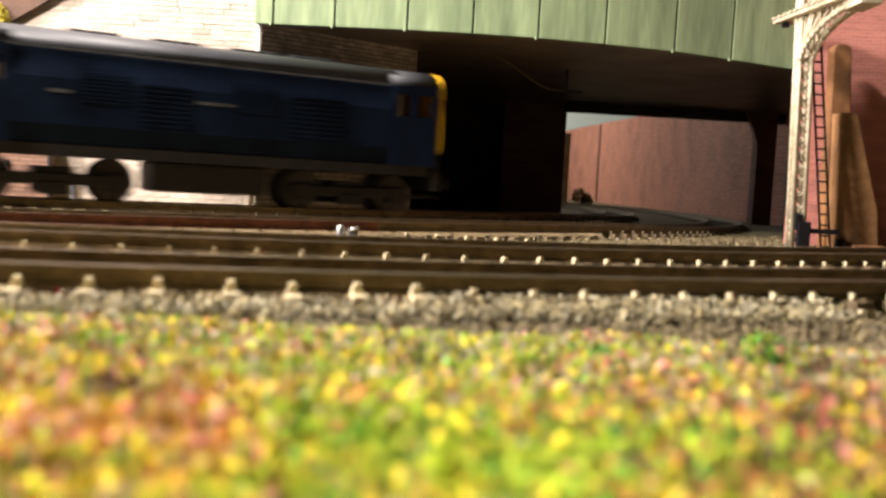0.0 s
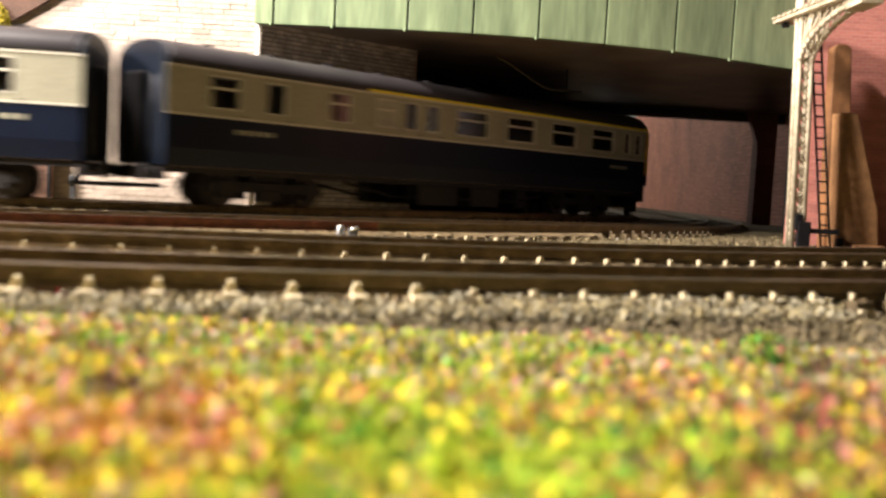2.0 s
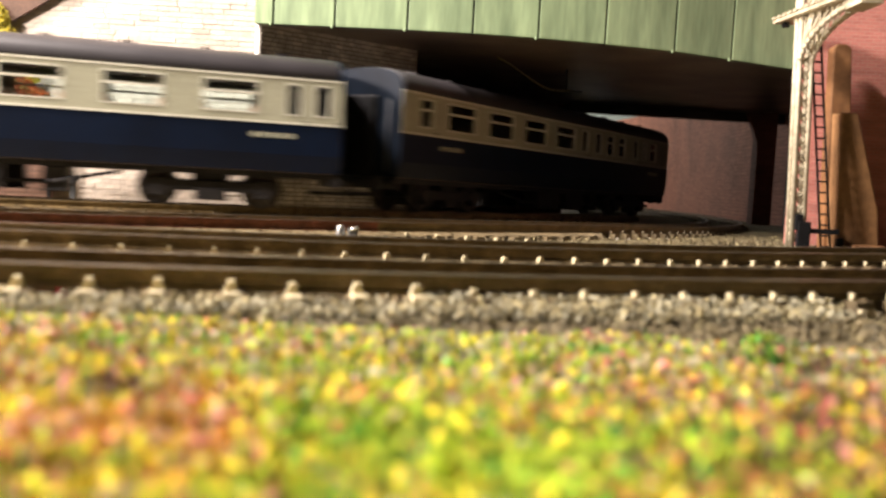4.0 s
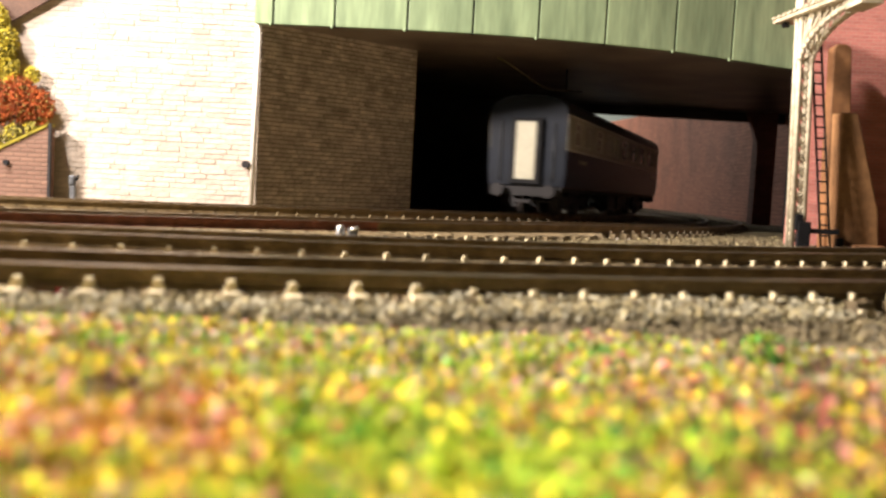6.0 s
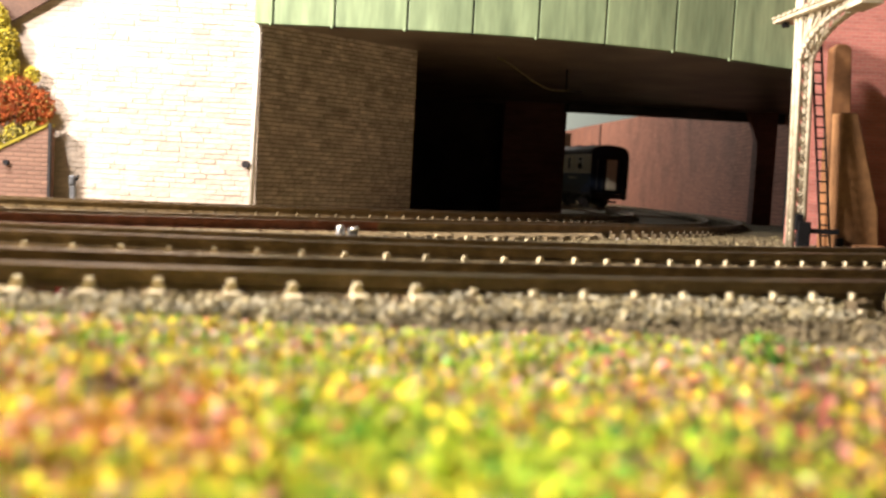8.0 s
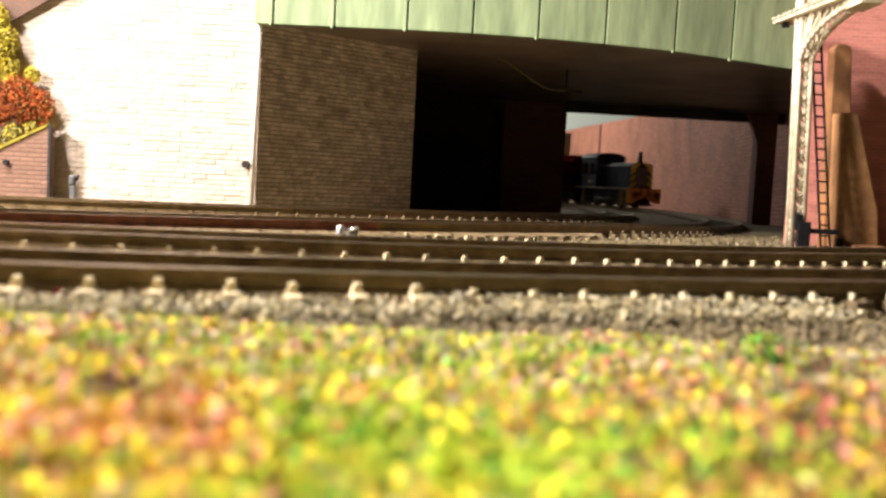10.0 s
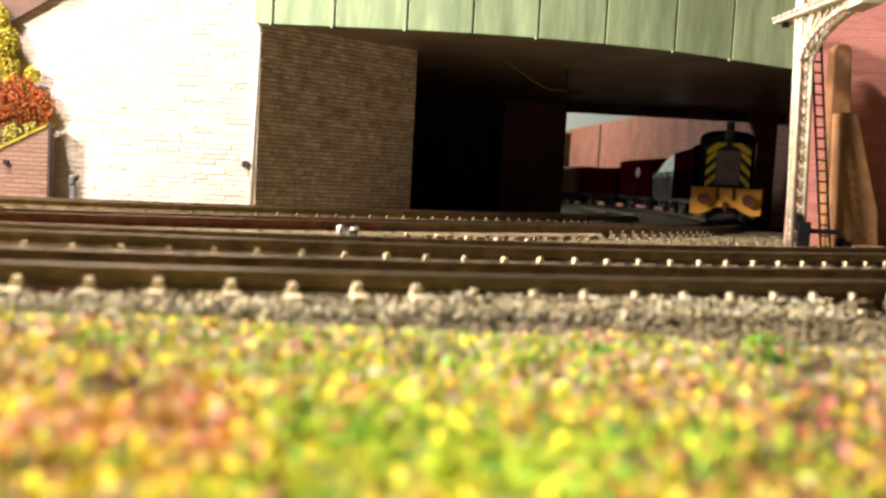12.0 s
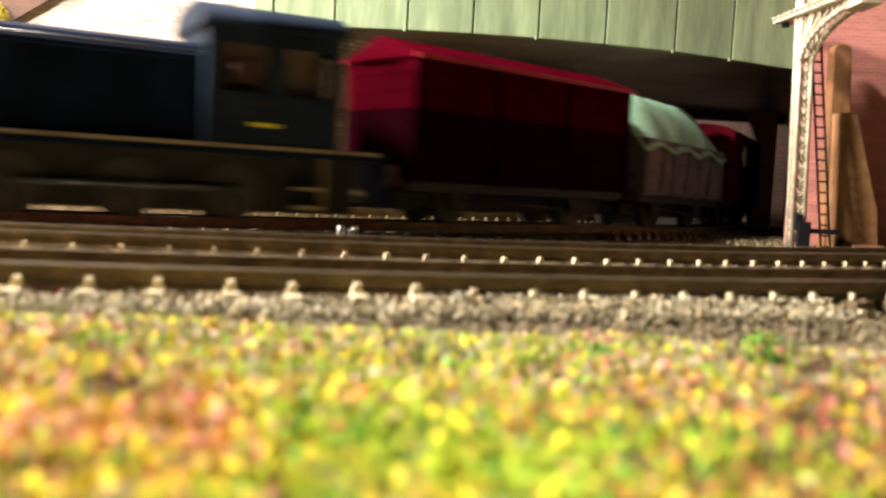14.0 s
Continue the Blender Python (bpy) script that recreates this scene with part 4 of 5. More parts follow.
def coach(label, windows, stripe, board=False, length=264.0):
    """windows: (x0, x1, style) along the side; style 'big', 'two', 'plain', 'frost'."""
    c = thing("coach", label, "railway coach", "passenger train coaches")
    h, w = length / 2, 17.6
    z0, zm, z1, zr = 15.2, 31.4, 46.6, 55.0
    wl, wh = 34.0, 44.6
    bm = bmesh.new()
    box(bm, -h + 1, h - 1, -15.5, 15.5, 13.2, 15.0)
    part("underframe", bm, M_UNDER, c)
    for s in (-1, 1):
        def side(y):
            return y * s
        bm = bmesh.new()
        prism(bm, [(side(15.4), z0), (side(16.8), z0), (side(17.6), 21), (side(17.6), zm), (side(16.4), zm), (side(16.4), 21)], -h, h)
        part("lower_side", bm, M_BLUE, c, "dark blue lower side")
        y0, y1 = sorted((side(16.5), side(17.6)))
        bm = bmesh.new()
        box(bm, -h, h, y0, y1, zm + 0.05, wl)
        box(bm, -h, h, y0, y1, wh, z1)
        edge = -h
        for x0, x1, style in windows:
            box(bm, edge, x0, y0, y1, wl, wh)
            edge = x1
        box(bm, edge, h, y0, y1, wl, wh)
        part("window_band", bm, M_BAND, c, "pearl grey window band")
        y2, y3 = sorted((side(17.62), side(17.8)))
        bm = bmesh.new()
        box(bm, -h, h, y2, y3, zm - 0.25, zm + 0.45)
        box(bm, -h, h, y2, y3, z1 - 0.7, z1 - 0.1)
        part("lining", bm, M_BAND_LINE, c)
        if stripe:
            bm = bmesh.new()
            box(bm, stripe[0], stripe[1], y2, y3 + 0.05, z1 - 0.05, z1 + 0.95)
            part("yellow_stripe", bm, M_LEMON, c, "yellow cantrail stripe")
        for x0, x1, style in windows:
            bm = bmesh.new()
            ya, yb = sorted((side(16.9), side(17.1)))
            box(bm, x0, x1, ya, yb, wl, wh)
            win = part("window", bm, M_FROST if style == "frost" else M_GLASS, c)
            win.visible_shadow = style == "frost"
            bm = bmesh.new()
            ya, yb = sorted((side(16.7), side(17.75)))
            f = 0.45
            box(bm, x0, x1, ya, yb, wl, wl + f)
            box(bm, x0, x1, ya, yb, wh - f, wh)
            box(bm, x0, x0 + f, ya, yb, wl + f, wh - f)
            box(bm, x1 - f, x1, ya, yb, wl + f, wh - f)
            if style in ("big", "two", "frost"):
                zb = wl + (wh - wl) * 0.62
                box(bm, x0 + f, x1 - f, ya, yb, zb - 0.35, zb + 0.35)
            part("window_frame", bm, M_BAND_LINE, win)
            if style in ("two", "plain"):
                # door beside it: handle and hinge line
                bm = bmesh.new()
                ya, yb = sorted((side(17.55), side(18.1)))
                box(bm, x1 + 0.9, x1 + 1.9, ya, yb, 32.0, 32.6)
                part("door_handle", bm, M_SILVER, c)
        # plain bars for the lettering
        for bx in (-h + 25, h - 30):
            bm = bmesh.new()
            ya, yb = sorted((side(17.6), side(17.72)))
            for k in range(5):
                box(bm, bx + k * 3.0, bx + k * 3.0 + 2.2, ya, yb, 26.4, 28.0)
            part("lettering", bm, M_BAND, c, "pale lettering bars")
    # roof with ribs, ventilators and rounded ends
    bm = bmesh.new()
    prism(bm, arch(17.7, z1, zr), -h + 1.5, h - 1.5, smooth=True)
    part("roof", bm, M_ROOF, c, "dark grey arched roof", bevel=0.6)
    for k in range(10):
        x = -h + 20 + k * (length - 40) / 9
        for yy in (-6, 6):
            bm = bmesh.new()
            prism(bm, [(x - 2, zr - 1.4), (x + 2, zr - 1.4), (x + 1.2, zr + 0.5), (x - 1.2, zr + 0.5)], yy - 1.2, yy + 1.2, "y")
            part("ventilator", bm, M_ROOF, c)
    # interior
    bm = bmesh.new()
    box(bm, -h + 2, h - 2, -16.2, 16.2, 46.0, 46.5)
    part("ceiling_panel", bm, M_LINER, c, "pale ceiling lining")
    bm = bmesh.new()
    box(bm, -h + 2, h - 2, -16.3, 16.3, 15.1, 20)
    part("floor", bm, M_INNER, c)
    last = None
    for x0, x1, style in windows:
        if style == "big":
            for e in (-9.5, 9.5):
                xm = (x0 + x1) / 2 + e
                for y in (-10.5, 10.5):
                    bm = bmesh.new()
                    box(bm, xm - 2.0, xm + 2.0, y - 5.2, y + 5.2, 20, 37.5)
                    part("seat", bm, M_SEAT, c, bevel=1.2)
        elif last and x0 - last > 3:
            bm = bmesh.new()
            box(bm, (last + x0) / 2 - 0.5, (last + x0) / 2 + 0.5, -16.2, 16.2, 20, 45)
            part("partition", bm, M_INNER, c)
        last = x1
    big = [x for x0, x1, st in windows if st == "big" for x in (x0, x1)]
    tail = sum(big) > 0
    small = [x for x0, x1, st in windows if st != "big" for x in (x0, x1) if (x < min(big) if tail else x > max(big))]
    if small:
        bm = bmesh.new()
        box(bm, min(small), max(small), -3.5, -2.7, 20, 45)
        part("corridor_wall", bm, M_INNER, c)
    # ends: blue-grey end wall, gangway
    for d in (-1, 1):
        bm = bmesh.new()
        prism(bm, [(-15.4, z0), (15.4, z0), (17.5, 21), (17.5, z1)] + arch(17.3, z1, zr - 0.3)[::-1][1:-1] + [(-17.5, z1), (-17.5, 21)], d * (h - 1.2), d * (h + 0.2))
        part("end_wall", bm, M_CAB_BLUE_DARK, c, "dark blue-grey end wall", bevel=0.3)
        bm = bmesh.new()
        a, b = sorted((d * (h + 0.2), d * (h + 2.6)))
        box(bm, a, b, -7.0, 7.0, 15.5, 44.5)
        g = part("gangway", bm, M_BLACK, c, "", bevel=0.8)
        bm = bmesh.new()
        a, b = sorted((d * (h + 2.62), d * (h + 3.4)))
        box(bm, a, b, -4.4, 4.4, 18.0, 42.8)
        part("gangway_board", bm, M_GANG if board and d < 0 else M_BLACK, g, "cream gangway end board" if board and d < 0 else "")
        for yy in (-12, 12):
            bm = bmesh.new()
            xx = d * (h + 0.8)
            cyl(bm, (xx, yy, 17), (xx, yy, 43), 0.35, 6)
            part("end_handrail", bm, M_GREY_METAL, c)
        bm = bmesh.new()
        a, b = sorted((d * (h - 2), d * (h + 0.6)))
        box(bm, a, b, -16, 16, 10.8, 14.8)
        part("buffer_beam", bm, M_UNDER, c)
        buffers(c, d * (h + 0.5), 13.0)
        coupling(c, d * h)
        bogie(c, d * 90, 34, 6.0)
    # battery boxes, cylinders, truss
    for x0, x1, y in ((-22, 0, -11), (8, 26, -11), (-30, -4, 11), (10, 30, 11), (38, 46, -9)):
        bm = bmesh.new()
        box(bm, x0, x1, y - 3.5, y + 3.5, 5.2, 13.2)
        part("battery_box", bm, M_UNDER, c, bevel=0.4)
    for s in (-1, 1):
        bm = bmesh.new()
        cyl(bm, (-58, s * 13, 12.6), (-34, s * 13, 8.2), 0.6, 6)
        cyl(bm, (-34, s * 13, 8.2), (40, s * 13, 8.2), 0.6, 6)
        cyl(bm, (40, s * 13, 8.2), (60, s * 13, 12.6), 0.6, 6)
        part("truss_rod", bm, M_UNDER, c)
    return c


def diesel(label):
    """Blue diesel locomotive with full yellow ends."""
    c = thing("diesel_locomotive", label, "locomotive")
    h = 83.0
    z0, z1, zr = 20.0, 49.0, 56.0
    prof = [(-15.6, z0), (15.6, z0), (17.3, 26), (17.3, 40), (16.2, z1)] + arch(16.0, z1, zr)[::-1][1:-1] + [(-16.2, z1), (-17.3, 40), (-17.3, 26)]
    bm = bmesh.new()
    prism(bm, prof, -h + 20, h - 20, smooth=False)
    part("body", bm, M_BLUE_DIRTY, c, "weathered dark blue body", bevel=0.3)
    bm = bmesh.new()
    prism(bm, [(y * 1.015, z + 0.12) for y, z in arch(16.0, z1 + 0.4, zr)], -h + 17, h - 17, smooth=True)
    part("roof", bm, M_LOCO_ROOF, c, "dusty grey roof")
    for x in (-38, -12, 14, 36):
        bm = bmesh.new()
        box(bm, x - 8, x + 8, -6, 6, zr - 0.2, zr + 0.8)
        part("roof_hatch", bm, M_LOCO_ROOF, c, bevel=0.3)
    bm = bmesh.new()
    cyl(bm, (22, 0, zr), (22, 0, zr + 0.9), 6.5, 20)
    part("roof_fan", bm, M_UNDER, c)
    for s in (-1, 1):
        a, b = sorted((s * 17.2, s * 17.55))
        for x0, x1, zl, zh in ((-44, -30, 33, 44), (-26, -10, 27, 41), (4, 18, 34, 44), (24, 44, 27, 42)):
            bm = bmesh.new()
            n = 9
            for k in range(n):
                z = zl + (zh - zl) * (k + 0.5) / n
                box(bm, x0, x1, a, b, z - 0.32, z + 0.32)
            part("side_grille", bm, M_BLUE_DIRTY, c)
        bm = bmesh.new()
        a, b = sorted((s * 16.4, s * 16.9))
        box(bm, -h + 18, h - 18, a, b, z1 - 0.4, z1 + 0.3)
        part("gutter", bm, M_GREY_METAL, c, "pale gutter line")
        a, b = sorted((s * 17.25, s * 17.5))
        for x0, x1 in ((-8, 6), (-52, -46)):
            bm = bmesh.new()
            box(bm, x0, x1, a, b, 35.6, 36.6)
            part("body_mark", bm, M_GREY_METAL, c, "pale lettering bar")
        bm = bmesh.new()
        a, b = sorted((s * 14.5, s * 16.2))
        box(bm, -h + 4, h - 4, a, b, 16.5, 20)
        part("valance", bm, M_UNDER, c)
    # cabs: hollow, with windows through both sides
    for d in (-1, 1):
        cab = None
        xa, xb = h - 20, h
        def X(v):
            return d * v
        def bx(bm, x0, x1, y0, y1, za, zb, mi=0):
            a, b = sorted((X(x0), X(x1)))
            box(bm, a, b, y0, y1, za, zb, mi=mi)
        bm = bmesh.new()
        for s in (-1, 1):
            a, b = sorted((s * 16.2, s * 17.3))
            bx(bm, xa, xb - 1.5, a, b, z0, 38)
            bx(bm, xa, xb - 1.5, a, b, 46, z1)
            for p, q in ((xa, xa + 2), (xa + 8, xa + 10), (xb - 3.5, xb - 1.5)):
                bx(bm, p, q, a, b, 38, 46)
        bx(bm, xa, xa + 1, -16, 16, z0, z1)
        cab = part("cab", bm, M_BLUE_DIRTY, c)
        bm = bmesh.new()
        prism(bm, [(y * 1.01, z) for y, z in arch(16.4, z1, zr)], *sorted((X(xa - 0.5), X(xb - 0.8))), smooth=True)
        part("cab_roof", bm, M_LOCO_ROOF, cab)
        bm = bmesh.new()
        endp = [(-16.9, 25), (16.9, 25), (17.2, 27), (17.2, 40), (16.4, z1)] + arch(16.2, z1, zr)[::-1][1:-1] + [(-16.4, z1), (-17.2, 40), (-17.2, 27)]
        prism(bm, endp, *sorted((X(xb + 0.3 if d > 0 else xb - 2.6), X(xb + 1.0))))
        e = part("yellow_end", bm, M_YELLOW, cab, "full yellow cab end", bevel=0.2 if d > 0 else 2.4)
        # dark band below the yellow: the coupled coach's shade built as a part
        bm = bmesh.new()
        bx(bm, xb - 2.0, xb + 0.4, -15.8, 15.8, z0 - 2, 24.9)
        part("skirt", bm, M_UNDER, cab, bevel=0.3)
        for y0, y1 in ((-14.4, -5.6), (-4.4, 4.4), (5.6, 14.4)):
            bm = bmesh.new()
            bx(bm, xb + 0.9, xb + 1.25, y0, y1, 39.5, 46.6)
            part("windscreen", bm, M_WINDSCREEN, c, bevel=0.4)
        bm = bmesh.new()
        bx(bm, xb + 0.9, xb + 1.4, -7, 7, 48.3, 52.2)
        part("headcode_box", bm, M_WINDSCREEN, c, bevel=0.3)
        bm = bmesh.new()
        bx(bm, xb - 2, xb + 1.6, -16, 16, 11.0, 18.0)
        part("buffer_beam", bm, M_UNDER, c, bevel=0.4)
        buffers(c, X(xb + 1.5), 14.0)
        coupling(c, X(xb))
        bogie(c, d * 50, 36, 6.6)
    bm = bmesh.new()
    box(bm, -20, 18, -13, 13, 6.5, 16.4)
    part("fuel_tank", bm, M_UNDER, c, bevel=0.8)
    bm = bmesh.new()
    box(bm, -h + 1, h - 1, -14.4, 14.4, 16.4, 20.1)
    part("chassis", bm, M_UNDER, c)
    return c


def shunter(label):
    """Small diesel shunter: hood, tall exhaust, cab at the rear."""
    c = thing("shunting_locomotive", label, "locomotive")
    f, r = 54.0, -60.0
    bm = bmesh.new()
    box(bm, r, f, -15.8, 15.8, 18.6, 21.0)
    part("footplate", bm, M_BLUE_DIRTY, c, bevel=0.3)
    bm = bmesh.new()
    for s in (-1, 1):
        a, b = sorted((s * 15.8, s * 16.1))
        box(bm, r, f, a, b, 20.0, 20.9)
    part("footplate_edge", bm, M_FOOT, c, "dusty tan footplate edge")
    bm = bmesh.new()
    hood = [(-11.2, 21.0), (11.2, 21.0), (11.2, 41.4), (10.0, 43.8), (6, 45.0), (-6, 45.0), (-10.0, 43.8), (-11.2, 41.4)]
    prism(bm, hood, -15, f - 7)
    part("hood", bm, M_BLUE_DIRTY, c, "dark blue engine hood", bevel=0.3)
    for k in range(5):
        for s in (-1, 1):
            bm = bmesh.new()
            a, b = sorted((s * 11.15, s * 11.45))
            x = -12.5 + k * 11.8
            box(bm, x, x + 10, a, b, 22.5, 40.4)
            part("hood_door", bm, M_BLUE_DIRTY, c, bevel=0.15)
    for s in (-1, 1):
        bm = bmesh.new()
        cyl(bm, (-15, s * 11.9, 42.2), (f - 8, s * 11.9, 42.2), 0.4, 6)
        part("handrail", bm, M_GREY_METAL, c)
    # nose
    bm = bmesh.new()
    prism(bm, hood, f - 7, f - 5.5)
    nose = part("nose", bm, M_STRIPE_BLACK, c, "black and yellow striped nose", bevel=0.2)
    for s in (-1, 1):
        for k in range(4):
            bm = bmesh.new()
            zb = 21.0 + k * 6.0
            pts = [(s * 6.2, zb + 4.6), (s * 11.0, zb), (s * 11.0, zb + 3.1), (s * 6.2, zb + 7.7)]
            if k == 3:
                pts = [(s * 1.0, 44.0), (s * 6.2, 40.8), (s * 10.8, 37.8), (s * 10.8, 40.6), (s * 7.2, 43.8), (s * 5, 44.6)]
            prism(bm, pts, f - 5.5, f - 5.0)
            part("yellow_stripe", bm, M_LEMON, nose)
    bm = bmesh.new()
    box(bm, f - 5.5, f - 4.8, -6.0, 6.0, 22.8, 40.3)
    g = part("radiator_grille", bm, M_GRILLE, nose, "grey radiator grille", bevel=0.3)
    bm = bmesh.new()
    for k in range(16):
        y = -5.5 + k * 11 / 15
        box(bm, f - 4.8, f - 4.5, y - 0.16, y + 0.16, 23.2, 39.8)
    part("grille_screen", bm, M_GRILLE, c)
    # exhaust
    bm = bmesh.new()
    cyl(bm, (f - 10.5, 0, 44), (f - 10.5, 0, 55.5), 2.3, 16, 2.1)
    cyl(bm, (f - 10.5, 0, 44), (f - 10.5, 0, 46.0), 2.9, 16)
    part("exhaust", bm, M_GREY_METAL, c, "tall grey exhaust pipe")
    # buffer beams with a wavy lower edge
    for d in (-1, 1):
        x = f if d > 0 else r
        bm = bmesh.new()
        out = [(-17.3, 21.2), (17.3, 21.2), (17.3, 7.8), (13, 7.2), (8, 9.1), (5, 11.2), (-5, 11.2), (-8, 8.8), (-13, 7.2), (-17.3, 7.5)]
        prism(bm, out, *sorted((x, x + 1.8 * d)))
        bb = part("buffer_beam", bm, M_ORANGE if d > 0 else M_BLUE_DIRTY, c, "faded orange buffer beam" if d > 0 else "", bevel=0.4)
        for s in (-1, 1):
            bm = bmesh.new()
            cyl(bm, (x + 1.8 * d, s * 10.8, 15.2), (x + 5.5 * d, s * 10.8, 15.2), 1.6, 12)
            cyl(bm, (x + 5.5 * d, s * 10.8, 15.2), (x + 6.6 * d, s * 10.8, 15.2), 3.1, 16)
            part("buffer", bm, M_BUFFER, c)
        bm = bmesh.new()
        cyl(bm, (x + 1.8 * d, 0, 12.4), (x + 3.6 * d, 0, 12.0), 1.7, 8)
        cyl(bm, (x + 3.6 * d, 0, 13.4), (x + 4.0 * d, 0, 8.4), 0.7, 6)
        part("hook", bm, M_BUFFER, c)
        for yy in (-4.4, 3.6):
            bm = bmesh.new()
            cyl(bm, (x + 2.2 * d, yy, 21), (x + 2.8 * d, yy, 15), 0.6, 6)
            part("brake_hose", bm, M_UNDER, c)
        coupling(c, x, 7.0)
    # cab
    ca, cb = r + 11, -15.0
    bm = bmesh.new()
    prism(bm, arch(15.9, 48.8, 55.3), ca - 1.5, cb + 1.5, smooth=True)
    cab = part("cab", bm, M_CAB_BLUE, c, "weathered grey-blue cab with arched roof", bevel=0.3)
    panels = []
    for sd in (-1, 1):
        a, b = sorted((sd * 14.4, sd * 15.4))
        panels += [(ca, cb, a, b, 21.0, 33.5), (ca, cb, a, b, 45, 48.8)]
        panels += [(p, q, a, b, 33.5, 45) for p, q in ((ca, ca + 3), (-34, -30), (cb - 3, cb))]
    for x in (ca, cb - 1):
        panels += [(x, x + 1, -14.4, 14.4, 21, 34.5), (x, x + 1, -14.4, 14.4, 45, 48.8)]
        panels += [(x, x + 1, p, q, 34.5, 45) for p, q in ((-14.4, -12.5), (-2.5, 2.5), (12.5, 14.4))]
    for bounds in panels:
        bm = bmesh.new()
        box(bm, *bounds)
        part("cab_panel" if bounds[1] - bounds[0] > 5 or bounds[3] - bounds[2] > 6 else "cab_pillar", bm, M_CAB_BLUE, cab)
    # added panel: hides the bright wall behind, for a darker cab interior
    bm = bmesh.new()
    box(bm, ca + 1.2, cb - 1.2, -0.5, 0.5, 21.2, 47)
    part("cab_bulkhead", bm, M_INNER, cab)
    # spectacle glass, bright frames facing forward
    for y0, y1 in ((-12.5, -2.5), (2.5, 12.5)):
        bm = bmesh.new()
        box(bm, cb - 0.6, cb - 0.3, y0, y1, 34.5, 45)
        part("cab_window", bm, M_GLASS, cab)
    for s in (-1, 1):
        a, b = sorted((s * 15.4, s * 15.6))
        for z, m in ((25.4, M_LEMON), (28.2, M_UNDER), (30.8, M_UNDER)):
            bm = bmesh.new()
            box(bm, -33, -26, a, b, z, z + 1.0)
            part("cab_marking", bm, m, cab)
        bm = bmesh.new()
        box(bm, -44, -36, a, b, 22, 33)
        part("cab_door", bm, M_CAB_BLUE, cab, bevel=0.2)
    bm = bmesh.new()
    box(bm, -30, -24, -7, 7, 36, 42.5)
    part("cab_fitting", bm, M_PINKGREY, cab, "pinkish fitting inside the cab", bevel=0.8)
    bm = bmesh.new()
    box(bm, r + 4, f - 4, -9.0, 9.0, 4.6, 18.7)
    part("frames", bm, M_UNDER, c)
    for s in (-1, 1):
        bm = bmesh.new()
        cyl(bm, (-24, s * 11.6, 10), (26, s * 11.6, 10), 0.9, 8)
        part("coupling_rod", bm, M_GREY_METAL, c)
        for x in (-42, 41):
            bm = bmesh.new()
            box(bm, x - 3.5, x + 3.5, s * 13.5 - 2, s * 13.5 + 2, 5.6, 6.6)
            box(bm, x - 3.5, x + 3.5, s * 13.5 - 2, s * 13.5 + 2, 10.4, 11.2)
            box(bm, x - 3.9, x - 3.5, s * 13.5 - 2, s * 13.5 + 2, 5.6, 18.6)
            part("step", bm, M_FOOT, c)
    for x in (-24, 1, 26):
        wheelset(c, x, 7.0)
    return c


def wagon_base(c, length, wb):
    h = length / 2
    bm = bmesh.new()
    box(bm, -h, h, -14, 14, 11.5, 14.5)
    part("chassis", bm, M_UNDER, c, bevel=0.3)
    bm = bmesh.new()
    box(bm, -h + 2, h - 2, -6.5, 6.5, 6.2, 11.4)
    part("brake_gear", bm, M_UNDER, c, bevel=0.5)
    for s in (-1, 1):
        for x in (-wb / 2, wb / 2):
            bm = bmesh.new()
            prism(bm, [(x - 4.5, 11.5), (x + 4.5, 11.5), (x + 2, 6.5), (x - 2, 6.5)], *sorted((s * 11.3, s * 12.6)), "y")
            part("axle_guard", bm, M_UNDER, c)
        bm = bmesh.new()
        cyl(bm, (-wb / 2 + 6, s * 12.8, 7.8), (wb / 2 - 2, s * 12.8, 9.6), 0.5, 6)
        part("brake_lever", bm, M_UNDER, c)
    for x in (-wb / 2, wb / 2):
        wheelset(c, x, 6.0)
    for d in (-1, 1):
        buffers(c, d * h, 13.4)
        coupling(c, d * (h - 1))


def planked(c, length, z0, z1, m, w=15.2, name="side_plank", planks=5, low=None):
    h = length / 2
    for k in range(planks):
        a = z0 + (z1 - z0) * k / planks
        b = z0 + (z1 - z0) * (k + 1) / planks - 0.1
        bm = bmesh.new()
        box(bm, -h, h, -w, -w + 1.2, a, b)
        box(bm, -h, h, w - 1.2, w, a, b)
        box(bm, -h, -h + 1.2, -w + 1.2, w - 1.2, a, b)
        box(bm, h - 1.2, h, -w + 1.2, w - 1.2, a, b)
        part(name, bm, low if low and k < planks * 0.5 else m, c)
    for s in (-1, 1):
        for x in (-h + 0.8, -h / 3, h / 3, h - 0.8):
            bm = bmesh.new()
            a, b = sorted((s * w, s * (w + 0.5)))
            box(bm, x - 0.7, x + 0.7, a, b, z0 - 1, z1)
            part("stanchion", bm, low or m, c)


